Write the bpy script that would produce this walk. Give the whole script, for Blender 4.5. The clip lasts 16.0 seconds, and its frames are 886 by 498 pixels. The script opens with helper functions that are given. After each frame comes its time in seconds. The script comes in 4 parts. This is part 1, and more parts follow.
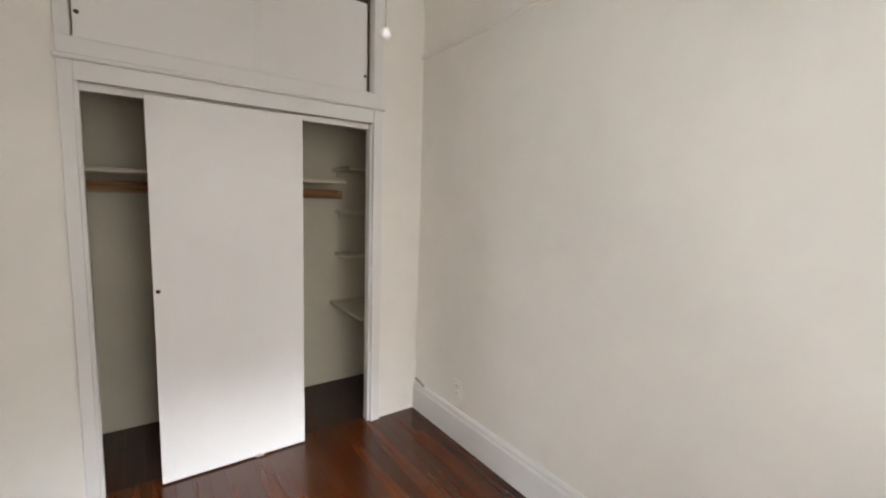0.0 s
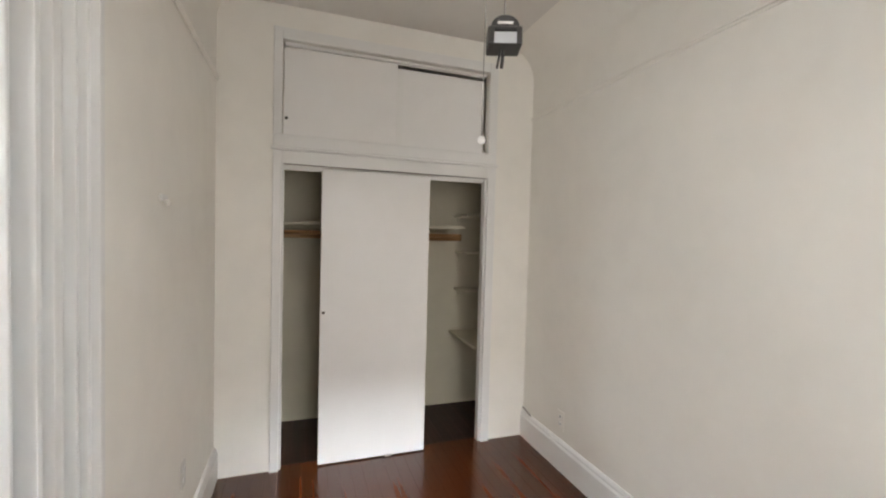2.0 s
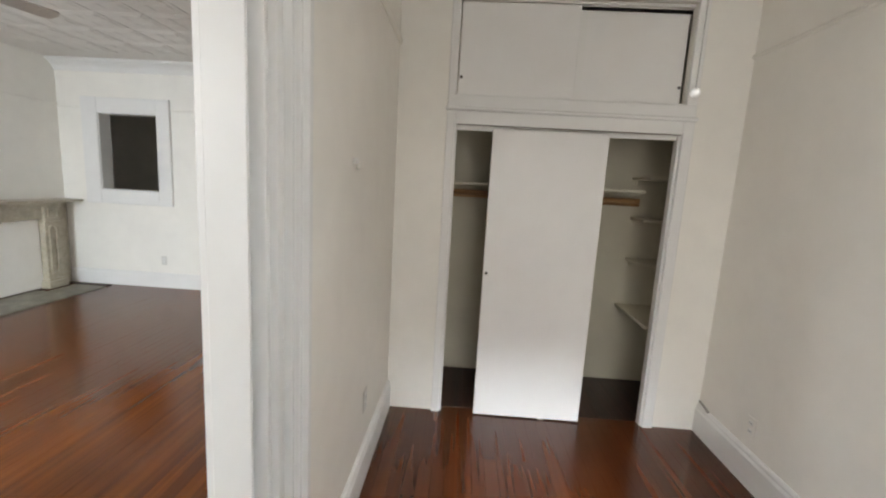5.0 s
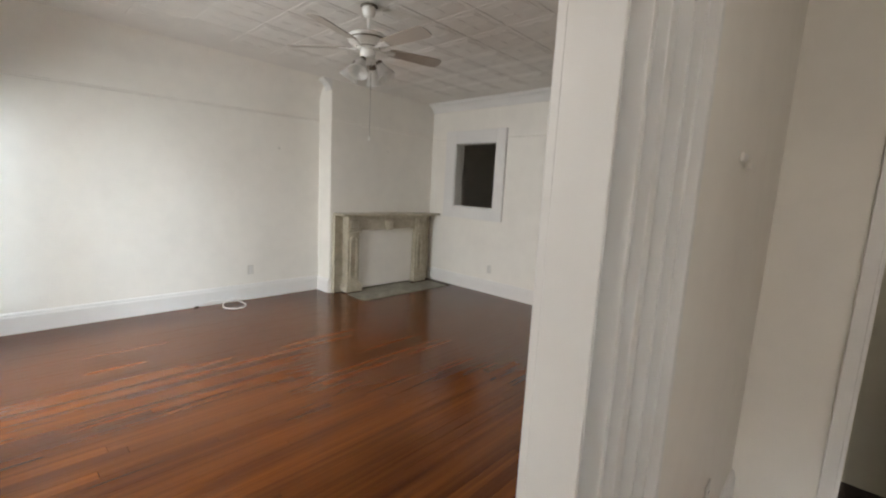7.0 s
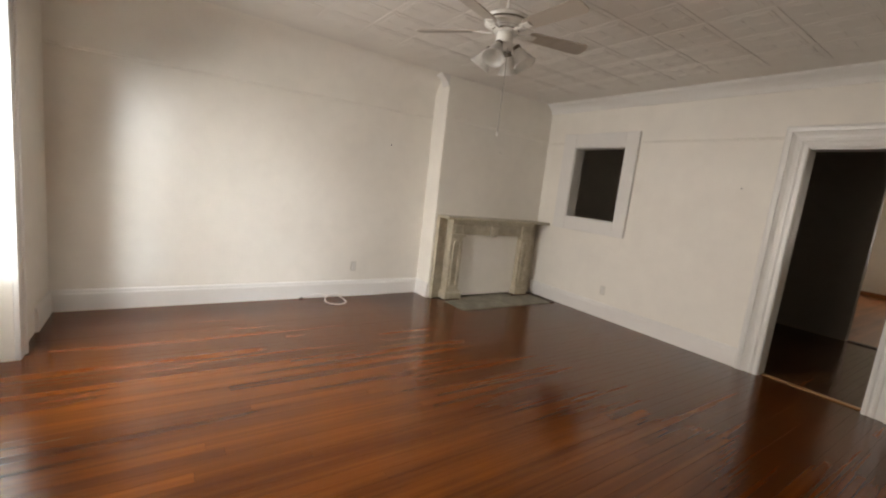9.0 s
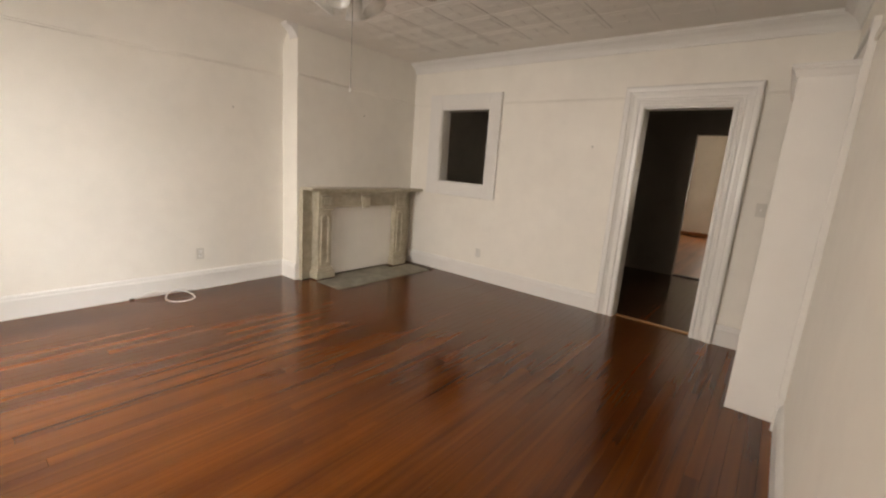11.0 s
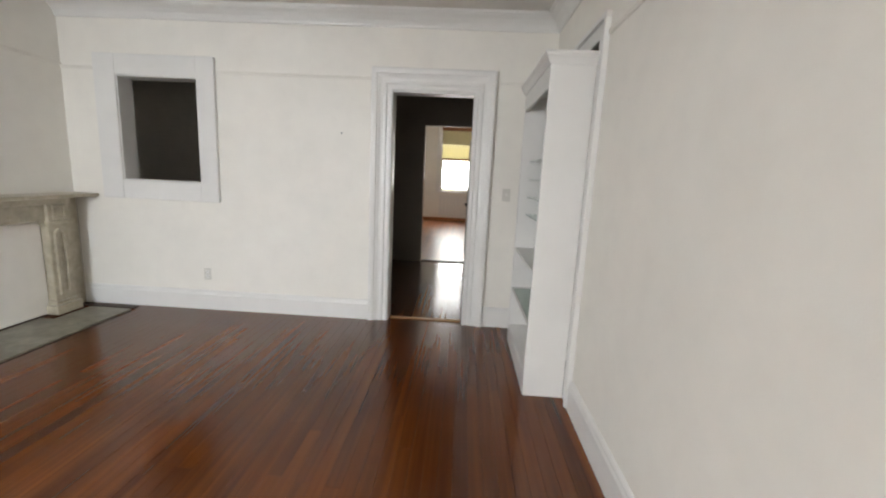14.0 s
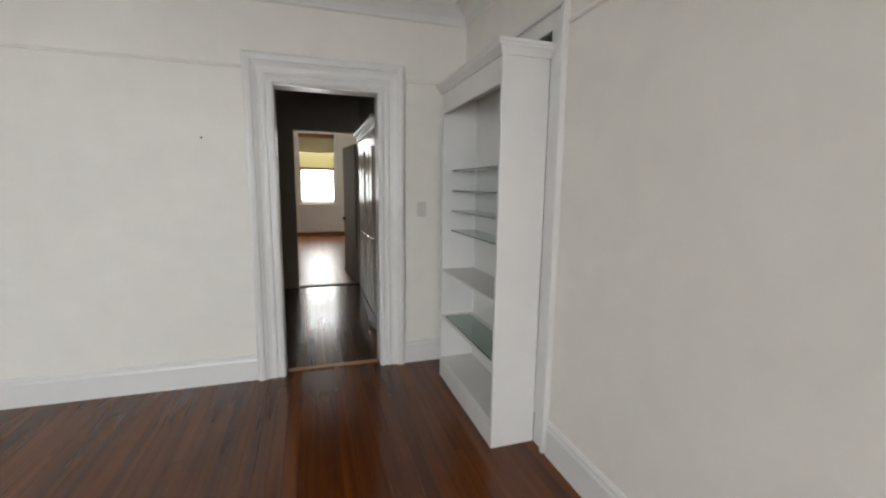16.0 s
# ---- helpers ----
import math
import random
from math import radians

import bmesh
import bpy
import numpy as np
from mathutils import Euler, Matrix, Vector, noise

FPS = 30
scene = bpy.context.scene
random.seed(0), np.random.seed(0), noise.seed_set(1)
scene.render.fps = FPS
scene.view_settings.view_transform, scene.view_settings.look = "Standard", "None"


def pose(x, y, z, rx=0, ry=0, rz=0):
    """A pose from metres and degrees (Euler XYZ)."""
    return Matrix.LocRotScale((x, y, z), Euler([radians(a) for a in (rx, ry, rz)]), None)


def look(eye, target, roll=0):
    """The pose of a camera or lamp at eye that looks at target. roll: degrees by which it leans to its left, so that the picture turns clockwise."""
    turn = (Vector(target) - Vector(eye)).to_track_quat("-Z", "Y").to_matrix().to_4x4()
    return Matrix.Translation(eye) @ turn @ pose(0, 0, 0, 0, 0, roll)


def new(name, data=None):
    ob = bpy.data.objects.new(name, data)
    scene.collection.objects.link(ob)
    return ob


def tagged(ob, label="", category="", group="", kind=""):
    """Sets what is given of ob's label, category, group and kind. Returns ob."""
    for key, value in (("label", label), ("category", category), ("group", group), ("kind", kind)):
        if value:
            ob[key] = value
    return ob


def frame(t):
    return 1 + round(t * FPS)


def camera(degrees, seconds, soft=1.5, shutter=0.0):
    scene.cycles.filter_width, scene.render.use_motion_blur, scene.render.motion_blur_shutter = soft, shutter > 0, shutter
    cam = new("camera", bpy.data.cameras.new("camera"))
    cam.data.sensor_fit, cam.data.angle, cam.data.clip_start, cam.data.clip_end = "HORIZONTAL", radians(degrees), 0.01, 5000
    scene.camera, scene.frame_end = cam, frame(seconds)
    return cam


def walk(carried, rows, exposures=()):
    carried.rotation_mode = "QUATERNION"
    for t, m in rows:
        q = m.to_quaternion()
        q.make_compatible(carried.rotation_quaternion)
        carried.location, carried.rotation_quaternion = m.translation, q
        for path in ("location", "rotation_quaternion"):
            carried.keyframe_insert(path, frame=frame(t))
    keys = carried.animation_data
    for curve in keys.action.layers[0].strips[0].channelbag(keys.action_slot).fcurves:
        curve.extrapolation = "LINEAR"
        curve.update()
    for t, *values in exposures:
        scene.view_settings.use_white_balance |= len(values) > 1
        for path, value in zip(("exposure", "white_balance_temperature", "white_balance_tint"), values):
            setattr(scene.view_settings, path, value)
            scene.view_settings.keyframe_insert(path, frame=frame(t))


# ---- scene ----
cam = camera(93.5, 16.0, soft=2.2)
PATH = [
    (0, (0.01, -0.008, 1.439), (1.174, 1.603, 1.21), 1.8),
    (0.5, (-0.023, -0.082, 1.471), (0.925, 1.667, 1.267), 2.0),
    (1, (-0.033, -0.187, 1.459), (0.797, 1.626, 1.304), 1.8),
    (1.5, (-0.003, -0.316, 1.481), (0.702, 1.553, 1.382), 1.7),
    (2, (-0.086, -0.369, 1.482), (0.561, 1.522, 1.414), 1.5),
    (2.5, (-0.128, -0.379, 1.496), (0.473, 1.528, 1.439), 1.7),
    (3, (-0.123, -0.391, 1.494), (0.439, 1.527, 1.424), 1.7),
    (3.2, (-0.126, -0.386, 1.493), (0.41, 1.54, 1.424), 1.7),
    (5.3, (-0.111, -0.276, 1.518), (-0.418, 1.674, 1.196), 2.3),
    (5.5, (-0.102, -0.259, 1.461), (-0.576, 1.664, 1.186), 1.7),
    (6, (-0.202, -0.139, 1.463), (-1.021, 1.662, 1.173), 1.8),
    (6.5, (-0.279, -0.064, 1.452), (-1.412, 1.557, 1.159), 2.2),
    (7, (-0.347, -0.018, 1.46), (-1.698, 1.429, 1.178), 3.1),
    (7.5, (-0.443, -0.024, 1.44), (-1.958, 1.253, 1.168), 4.6),
    (8, (-0.599, -0.006, 1.429), (-2.202, 1.158, 1.156), 6.3),
    (8.2, (-0.671, -0.025, 1.433), (-2.305, 1.095, 1.156), 6.6),
    (10.3, (-0.853, 0.316, 1.399), (-2.312, 1.632, 1.031), 5.1),
    (10.5, (-0.868, 0.322, 1.433), (-2.267, 1.698, 1.049), 4.6),
    (11, (-0.956, 0.331, 1.424), (-2.174, 1.868, 1.035), 4.3),
    (11.5, (-1.01, 0.349, 1.424), (-2.038, 2.017, 1.023), 4.3),
    (12, (-1.053, 0.424, 1.414), (-1.906, 2.186, 1.006), 4.5),
    (12.5, (-1.134, 0.582, 1.417), (-1.789, 2.428, 1.014), 4.7),
    (13, (-1.18, 0.705, 1.397), (-1.626, 2.618, 1.017), 4.7),
    (13.5, (-1.332, 0.839, 1.403), (-1.6, 2.787, 1.037), 3.7),
    (14, (-1.48, 0.956, 1.404), (-1.559, 2.924, 1.056), 2.8),
    (14.5, (-1.559, 1.138, 1.414), (-1.458, 3.11, 1.098), 1.7),
    (15, (-1.629, 1.314, 1.427), (-1.344, 3.27, 1.124), 1.3),
    (15.5, (-1.765, 1.459, 1.421), (-1.315, 3.386, 1.133), 1.0),
    (16, (-1.921, 1.589, 1.43), (-1.322, 3.474, 1.135), 0.7),
]
EXPOSURES = [
    (0.0, 0.64, 8300, 24), (2.0, 0.60, 8300, 23), (3.2, 0.56, 8500, 25), (5.5, 0.50, 8200, 21), (6.0, 0.40, 8600, 23), (6.5, 0.10, 9100, 25), (7.0, -0.12, 9100, 25),
    (8.0, -0.20, 9600, 27), (10.5, -0.08, 11700, 32), (12.0, 0.12, 11300, 31), (13.0, 0.30, 9200, 26), (14.5, 0.40, 8500, 24), (16.0, 0.10, 8400, 24),
]
walk(cam, [(t, look(eye, target, roll)) for t, eye, target, roll in PATH], EXPOSURES)

# ---- world, sun, large lights ----
world = bpy.data.worlds.new("world")
scene.world = world
world.use_nodes = True
wn = world.node_tree.nodes
sky = wn.new("ShaderNodeTexSky")
sky.sky_type = "NISHITA"
sky.sun_disc = False
sky.sun_elevation, sky.sun_rotation = radians(48), radians(200)
sky.air_density, sky.dust_density = 1.0, 2.0
world.node_tree.links.new(sky.outputs[0], wn["Background"].inputs[0])
wn["Background"].inputs[1].default_value = 0.05

sun = new("sun", bpy.data.lights.new("sun", "SUN"))
sun.data.energy, sun.data.angle, sun.data.color = 1.0, radians(12), (1.0, 0.95, 0.88)
sun.matrix_world = look((3, 12, 14), (0, 0, 0))


def window_light(name, x, y, z, w, h, toward, energy, color):
    """Sky light in the opening of a window."""
    lamp = new(name, bpy.data.lights.new(name, "AREA"))
    lamp.data.shape, lamp.data.size, lamp.data.size_y = "RECTANGLE", w, h
    lamp.data.energy, lamp.data.color = energy, color
    lamp.matrix_world = look((x, y, z), toward)
    return lamp


SKY_BLUE = (0.44, 0.71, 1.0)
STREET = (0.77, 0.90, 1.0)
# strips of open sky above the roofs across the street: high straight ahead, lower down along the street to the east
window_light("sky_over_street", 0.62, -6.0, 6.55, 1.7, 2.0, (0.62, -0.9, 2.2), 220, (0.60, 0.80, 1.0)).data.spread = radians(54)
window_light("sky_along_street", 7.5, -5.6, 5.2, 5.0, 3.6, (-3.9, -0.8, 1.5), 300, SKY_BLUE).data.spread = radians(38)
window_light("sky_over_street", -1.4, -6.4, 7.6, 5.0, 3.6, (-3.9, -0.8, 1.7), 90, SKY_BLUE).data.spread = radians(80)
for lamp_x, lamp_power, aim, tint in ((-3.91, 114, (1.2, 0.1), (0.56, 0.79, 1.0)), (-2.07, 18, (1.2, 0.0), STREET), (0.47, 10, (3.0, 1.1), STREET)):
    lamp = window_light("window_light", lamp_x, -0.99, 1.62, 0.95, 1.75, (lamp_x + 0.3, *aim), lamp_power, tint)
    lamp.data.spread = radians(155)
lamp = window_light("window_light", -1.71, 14.2, 1.87, 0.95, 1.8, (-1.71, 9, 0.2), 62, (0.66, 0.84, 1.0))


# ---- materials ----
def principled(name, color, rough=0.5, metal=0.0):
    m = bpy.data.materials.new(name)
    m.use_nodes = True
    b = m.node_tree.nodes["Principled BSDF"]
    b.inputs["Base Color"].default_value = (*color, 1)
    b.inputs["Roughness"].default_value = rough
    b.inputs["Metallic"].default_value = metal
    return m, m.node_tree.nodes, m.node_tree.links, b


def coords(n, l, scale=(1, 1, 1), kind="Object"):
    tc, mp = n.new("ShaderNodeTexCoord"), n.new("ShaderNodeMapping")
    mp.inputs["Scale"].default_value = scale
    l.new(tc.outputs[kind], mp.inputs[0])
    return mp.outputs[0]


def noise_tex(n, l, vec, scale, detail=4, rough=0.55):
    t = n.new("ShaderNodeTexNoise")
    t.inputs["Scale"].default_value, t.inputs["Detail"].default_value, t.inputs["Roughness"].default_value = scale, detail, rough
    if vec is not None:
        l.new(vec, t.inputs["Vector"])
    return t.outputs["Fac"]


def ramp(n, l, fac, stops):
    r = n.new("ShaderNodeValToRGB")
    while len(r.color_ramp.elements) < len(stops):
        r.color_ramp.elements.new(0.5)
    for e, (p, c) in zip(r.color_ramp.elements, stops):
        e.position, e.color = p, (*c, 1)
    l.new(fac, r.inputs[0])
    return r.outputs[0]


def mix(n, l, fac, a, b, mode="MIX"):
    m = n.new("ShaderNodeMix")
    m.data_type, m.blend_type = "RGBA", mode
    for sock, v in ((m.inputs[0], fac), (m.inputs[6], a), (m.inputs[7], b)):
        if isinstance(v, (int, float)):
            sock.default_value = v
        elif isinstance(v, tuple):
            sock.default_value = (*v, 1)
        else:
            l.new(v, sock)
    return m.outputs[2]


def bump(n, l, height, b, strength=0.2, dist=0.01):
    k = n.new("ShaderNodeBump")
    k.inputs["Strength"].default_value, k.inputs["Distance"].default_value = strength, dist
    l.new(height, k.inputs["Height"])
    l.new(k.outputs[0], b.inputs["Normal"])


def paint(name, color, rough, wave=0.25, stain=0.06):
    """Brushed or rolled paint: faint stains, roller grain, uneven plaster."""
    m, n, l, b = principled(name, color, rough)
    v = coords(n, l)
    big = noise_tex(n, l, v, 1.3, 3)
    mid = noise_tex(n, l, v, 7.0, 5)
    darker = tuple(c * (1 - stain) for c in color)
    c1 = ramp(n, l, big, [(0.3, darker), (0.7, color)])
    c2 = ramp(n, l, mid, [(0.25, (1 - stain * 0.6,) * 3), (0.6, (1, 1, 1))])
    l.new(mix(n, l, 1.0, c1, c2, "MULTIPLY"), b.inputs["Base Color"])
    grain = noise_tex(n, l, v, 160.0, 3)
    wavy = noise_tex(n, l, v, 4.0, 2)
    add = n.new("ShaderNodeMath")
    add.operation = "MULTIPLY_ADD"
    l.new(wavy, add.inputs[0])
    add.inputs[1].default_value = 6.0
    l.new(grain, add.inputs[2])
    bump(n, l, add.outputs[0], b, wave, 0.004)
    return m


def wood(name, dark, mid, light, rough, grain_axis="Y", varied=True):
    """Varnished boards: long fine grain, a tone of its own for each board, streaks and worn patches across them."""
    m, n, l, b = principled(name, mid, rough)
    b.inputs["Specular IOR Level"].default_value = 0.46
    scale = {"X": (0.5, 40, 40), "Y": (40, 0.5, 40), "Z": (40, 40, 0.5)}[grain_axis]
    tc, info, off = n.new("ShaderNodeTexCoord"), n.new("ShaderNodeObjectInfo"), n.new("ShaderNodeVectorMath")
    off.operation = "MULTIPLY_ADD"
    l.new(info.outputs["Random"], off.inputs[0])
    off.inputs[1].default_value = (37.0, 91.0, 13.0)
    l.new(tc.outputs["Object"], off.inputs[2])

    def stretched(source, by):
        mp = n.new("ShaderNodeMapping")
        mp.inputs["Scale"].default_value = by
        l.new(source, mp.inputs[0])
        return mp.outputs[0]

    g = noise_tex(n, l, stretched(off.outputs[0], scale), 1.0, 3, 0.5)
    col = ramp(n, l, g, [(0.3, dark), (0.5, mid), (0.7, light)])
    if varied:
        tone = ramp(n, l, info.outputs["Random"], [(0.0, (0.70, 0.66, 0.62)), (0.25, (0.88, 0.86, 0.84)), (0.7, (1.03, 1.02, 1.0)), (1.0, (1.26, 1.25, 1.16))])
        col = mix(n, l, 1.0, col, tone, "MULTIPLY")
        place = n.new("ShaderNodeNewGeometry").outputs["Position"]
        streak = noise_tex(n, l, stretched(place, (11.0, 0.55, 1.0)), 1.0, 3, 0.5)
        col = mix(n, l, 1.0, col, ramp(n, l, streak, [(0.3, (0.64, 0.59, 0.54)), (0.46, (0.96, 0.95, 0.94)), (0.72, (1.16, 1.16, 1.1))]), "MULTIPLY")
        patch_tone = noise_tex(n, l, stretched(place, (1.3, 0.8, 1.0)), 1.0, 2, 0.5)
        col = mix(n, l, 1.0, col, ramp(n, l, patch_tone, [(0.32, (0.74, 0.70, 0.67)), (0.55, (1, 1, 1)), (0.75, (1.12, 1.1, 1.06))]), "MULTIPLY")
        gloss = n.new("ShaderNodeMapRange")
        l.new(noise_tex(n, l, stretched(place, (2.0, 1.2, 1.0)), 1.0, 2), gloss.inputs[0])
        gloss.inputs[3].default_value, gloss.inputs[4].default_value = rough * 0.98, rough * 1.14
        l.new(gloss.outputs[0], b.inputs["Roughness"])
    l.new(col, b.inputs["Base Color"])
    return m


WALL = paint("wall_paint", (0.84, 0.80, 0.73), 0.55, 0.10)
TRIM = paint("trim_paint", (0.77, 0.75, 0.715), 0.32, 0.12, 0.05)
DOORPAINT = paint("door_paint", (0.80, 0.775, 0.74), 0.4, 0.15, 0.04)
CEIL = paint("ceiling_paint", (0.76, 0.72, 0.67), 0.5, 0.3, 0.05)
SMALLCEIL = paint("plaster_ceiling_paint", (0.70, 0.665, 0.62), 0.6, 0.3, 0.05)
# Cream closet paint, darkened: part of the closet's dimness is in this colour.
DIMCLOSETPAINT = paint("dimmed_closet_paint", (0.60, 0.545, 0.425), 0.6, 0.3, 0.08)
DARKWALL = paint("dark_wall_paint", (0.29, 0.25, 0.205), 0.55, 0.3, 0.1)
FLOOR = wood("varnished_floor_wood", (0.106, 0.0250, 0.0038), (0.127, 0.0310, 0.0048), (0.152, 0.0392, 0.0062), 0.18)
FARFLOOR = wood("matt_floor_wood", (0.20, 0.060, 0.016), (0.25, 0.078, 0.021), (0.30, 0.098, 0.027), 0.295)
# Redder copy of the floor wood, darkened for the small room's lower light.
SMALLFLOOR = wood("low_light_floor_wood", (0.050, 0.0115, 0.0032), (0.060, 0.0140, 0.0038), (0.074, 0.0180, 0.0048), 0.19)
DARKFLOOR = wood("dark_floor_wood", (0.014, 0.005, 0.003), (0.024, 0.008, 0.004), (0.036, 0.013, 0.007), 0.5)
HALLFLOOR = wood("hall_floor_wood", (0.07, 0.024, 0.009), (0.11, 0.038, 0.013), (0.15, 0.056, 0.02), 0.16)
HALLFLOOR.node_tree.nodes["Principled BSDF"].inputs["Specular IOR Level"].default_value = 0.2
IVORY = principled("ivory_plastic", (0.62, 0.59, 0.53), 0.35)[0]
GAP = principled("floor_gap_dirt", (0.045, 0.014, 0.005), 0.7)[0]
RODWOOD = wood("rod_wood", (0.20, 0.09, 0.03), (0.36, 0.18, 0.07), (0.48, 0.27, 0.11), 0.45, "X", False)
BLADEWOOD = wood("whitewashed_wood", (0.40, 0.345, 0.29), (0.43, 0.37, 0.315), (0.46, 0.40, 0.34), 0.4, "X", False)
WHITEMETAL = principled("white_enamel", (0.76, 0.74, 0.70), 0.3)[0]
DARKPLASTIC = principled("dark_plastic", (0.035, 0.032, 0.03), 0.45)[0]
LABELPAPER = principled("paper_label", (0.40, 0.40, 0.40), 0.6)[0]
CHROME = principled("nickel", (0.55, 0.53, 0.5), 0.3, 1.0)[0]
PLASTIC = principled("white_plastic", (0.78, 0.76, 0.72), 0.35)[0]
CORD = principled("grey_cord", (0.30, 0.28, 0.25), 0.7)[0]
RUBBER = principled("dark_slot", (0.02, 0.02, 0.02), 0.7)[0]


def marble():
    m, n, l, b = principled("grey_marble", (0.5, 0.46, 0.38), 0.35)
    v = coords(n, l)
    a = noise_tex(n, l, v, 6.0, 8, 0.65)
    f = noise_tex(n, l, v, 22.0, 6, 0.6)
    c = ramp(n, l, a, [(0.3, (0.36, 0.31, 0.235)), (0.5, (0.47, 0.41, 0.315)), (0.68, (0.56, 0.50, 0.395))])
    d = ramp(n, l, f, [(0.3, (0.87, 0.85, 0.82)), (0.6, (1, 1, 1))])
    l.new(mix(n, l, 1.0, c, d, "MULTIPLY"), b.inputs["Base Color"])
    bump(n, l, f, b, 0.1, 0.003)
    return m


def slate():
    m, n, l, b = principled("hearth_slate", (0.16, 0.15, 0.13), 0.45)
    v = coords(n, l)
    a = noise_tex(n, l, v, 5.0, 8, 0.65)
    l.new(ramp(n, l, a, [(0.3, (0.12, 0.105, 0.085)), (0.5, (0.21, 0.19, 0.15)), (0.72, (0.33, 0.29, 0.23))]), b.inputs["Base Color"])
    bump(n, l, a, b, 0.25, 0.004)
    return m


def glass(name, color, rough=0.02):
    m, n, l, b = principled(name, color, rough)
    b.inputs["Transmission Weight"].default_value = 1.0
    b.inputs["IOR"].default_value = 1.45
    return m


MARBLE, SLATE = marble(), slate()
GLASS = glass("clear_glass", (0.97, 1.0, 0.98))
SHELFGLASS = glass("shelf_glass", (0.66, 0.82, 0.76))
FROSTED = glass("fluted_lamp_glass", (0.93, 0.92, 0.89), 0.35)
FROSTED.node_tree.nodes["Principled BSDF"].inputs["Transmission Weight"].default_value = 0.7


def shade_cloth():
    m, n, l, b = principled("shade_cloth", (0.60, 0.56, 0.38), 0.8)
    tr = n.new("ShaderNodeBsdfTranslucent")
    tr.inputs[0].default_value = (0.66, 0.61, 0.40, 1)
    mx = n.new("ShaderNodeMixShader")
    mx.inputs[0].default_value = 0.3
    l.new(b.outputs[0], mx.inputs[1])
    l.new(tr.outputs[0], mx.inputs[2])
    l.new(mx.outputs[0], n["Material Output"].inputs[0])
    return m


def yard_glow():
    """Bright overcast yard beyond the far window."""
    m, n, l, b = principled("yard_daylight", (0.8, 0.9, 0.8), 1.0)
    v = coords(n, l)
    a = noise_tex(n, l, v, 0.9, 6, 0.7)
    c = ramp(n, l, a, [(0.35, (0.42, 0.60, 0.36)), (0.5, (0.86, 0.95, 0.86)), (0.7, (1, 1, 1))])
    e = n.new("ShaderNodeEmission")
    e.inputs[1].default_value = 1.7
    l.new(c, e.inputs[0])
    l.new(e.outputs[0], n["Material Output"].inputs[0])
    return m


BROWN = wood("brown_stained_wood", (0.24, 0.09, 0.03), (0.31, 0.12, 0.042), (0.37, 0.15, 0.055), 0.5, "X", False)
VENT = principled("fan_vent_bronze", (0.16, 0.13, 0.10), 0.45, 0.4)[0]
SHADE, YARD = shade_cloth(), yard_glow()


# ---- building helpers ----
def box(bm, x0, x1, y0, y1, z0, z1, bevel=0.0, seg=1):
    v = [bm.verts.new(p) for p in ((x0, y0, z0), (x1, y0, z0), (x1, y1, z0), (x0, y1, z0), (x0, y0, z1), (x1, y0, z1), (x1, y1, z1), (x0, y1, z1))]
    f = [bm.faces.new([v[i] for i in q]) for q in ((3, 2, 1, 0), (4, 5, 6, 7), (0, 1, 5, 4), (1, 2, 6, 5), (2, 3, 7, 6), (3, 0, 4, 7))]
    if bevel:
        edges = {e for q in f for e in q.edges}
        bmesh.ops.bevel(bm, geom=list(edges), offset=bevel, segments=seg, affect="EDGES", profile=0.5)
    return bm


def boxes(*rows, bevel=0.0):
    bm = bmesh.new()
    for r in rows:
        box(bm, *r, bevel=bevel)
    return bm


def lathe(profile, steps=24, center=(0, 0, 0), flutes=0, depth=0.0):
    """A body turned round the z axis from rows of (radius, z)."""
    bm = bmesh.new()
    rings = []
    for r, z in profile:
        ring = []
        for i in range(steps):
            a = 2 * math.pi * i / steps
            k = r * (1 + depth * math.cos(flutes * a)) if flutes else r
            ring.append(bm.verts.new((center[0] + k * math.cos(a), center[1] + k * math.sin(a), center[2] + z)))
        rings.append(ring)
    for a, b in zip(rings, rings[1:]):
        for i in range(steps):
            bm.faces.new((a[i], a[(i + 1) % steps], b[(i + 1) % steps], b[i]))
    return bm


def capped(bm):
    bmesh.ops.holes_fill(bm, edges=[e for e in bm.edges if e.is_boundary])
    return bm


def tube(points, radius, steps=8):
    """A round cord along points."""
    bm = bmesh.new()
    pts = [Vector(p) for p in points]
    rings = []
    for i, p in enumerate(pts):
        d = (pts[min(i + 1, len(pts) - 1)] - pts[max(i - 1, 0)]).normalized()
        u = d.orthogonal().normalized() if abs(d.z) > 0.9 else d.cross(Vector((0, 0, 1))).normalized()
        w = d.cross(u)
        rings.append([bm.verts.new(p + radius * (math.cos(2 * math.pi * k / steps) * u + math.sin(2 * math.pi * k / steps) * w)) for k in range(steps)])
    for a, b in zip(rings, rings[1:]):
        for k in range(steps):
            bm.faces.new((a[k], a[(k + 1) % steps], b[(k + 1) % steps], b[k]))
    bm.faces.new(rings[0][::-1])
    bm.faces.new(rings[-1])
    return bm


def sweep(profile, path):
    """Moulding: a closed profile of (out, up) carried along corner points with an outward direction each."""
    bm = bmesh.new()
    rings = [[bm.verts.new(Vector(p) + Vector(o) * a + Vector((0, 0, b))) for a, b in profile] for p, o in path]
    k = len(profile)
    for a, b in zip(rings, rings[1:]):
        for i in range(k):
            bm.faces.new((a[i], a[(i + 1) % k], b[(i + 1) % k], b[i]))
    bm.faces.new(rings[0][::-1])
    bm.faces.new(rings[-1])
    bmesh.ops.recalc_face_normals(bm, faces=bm.faces)
    return bm


def base_of(ob):
    p = Vector((0, 0, 0))
    while ob is not None:
        p += ob.location
        ob = ob.parent
    return p


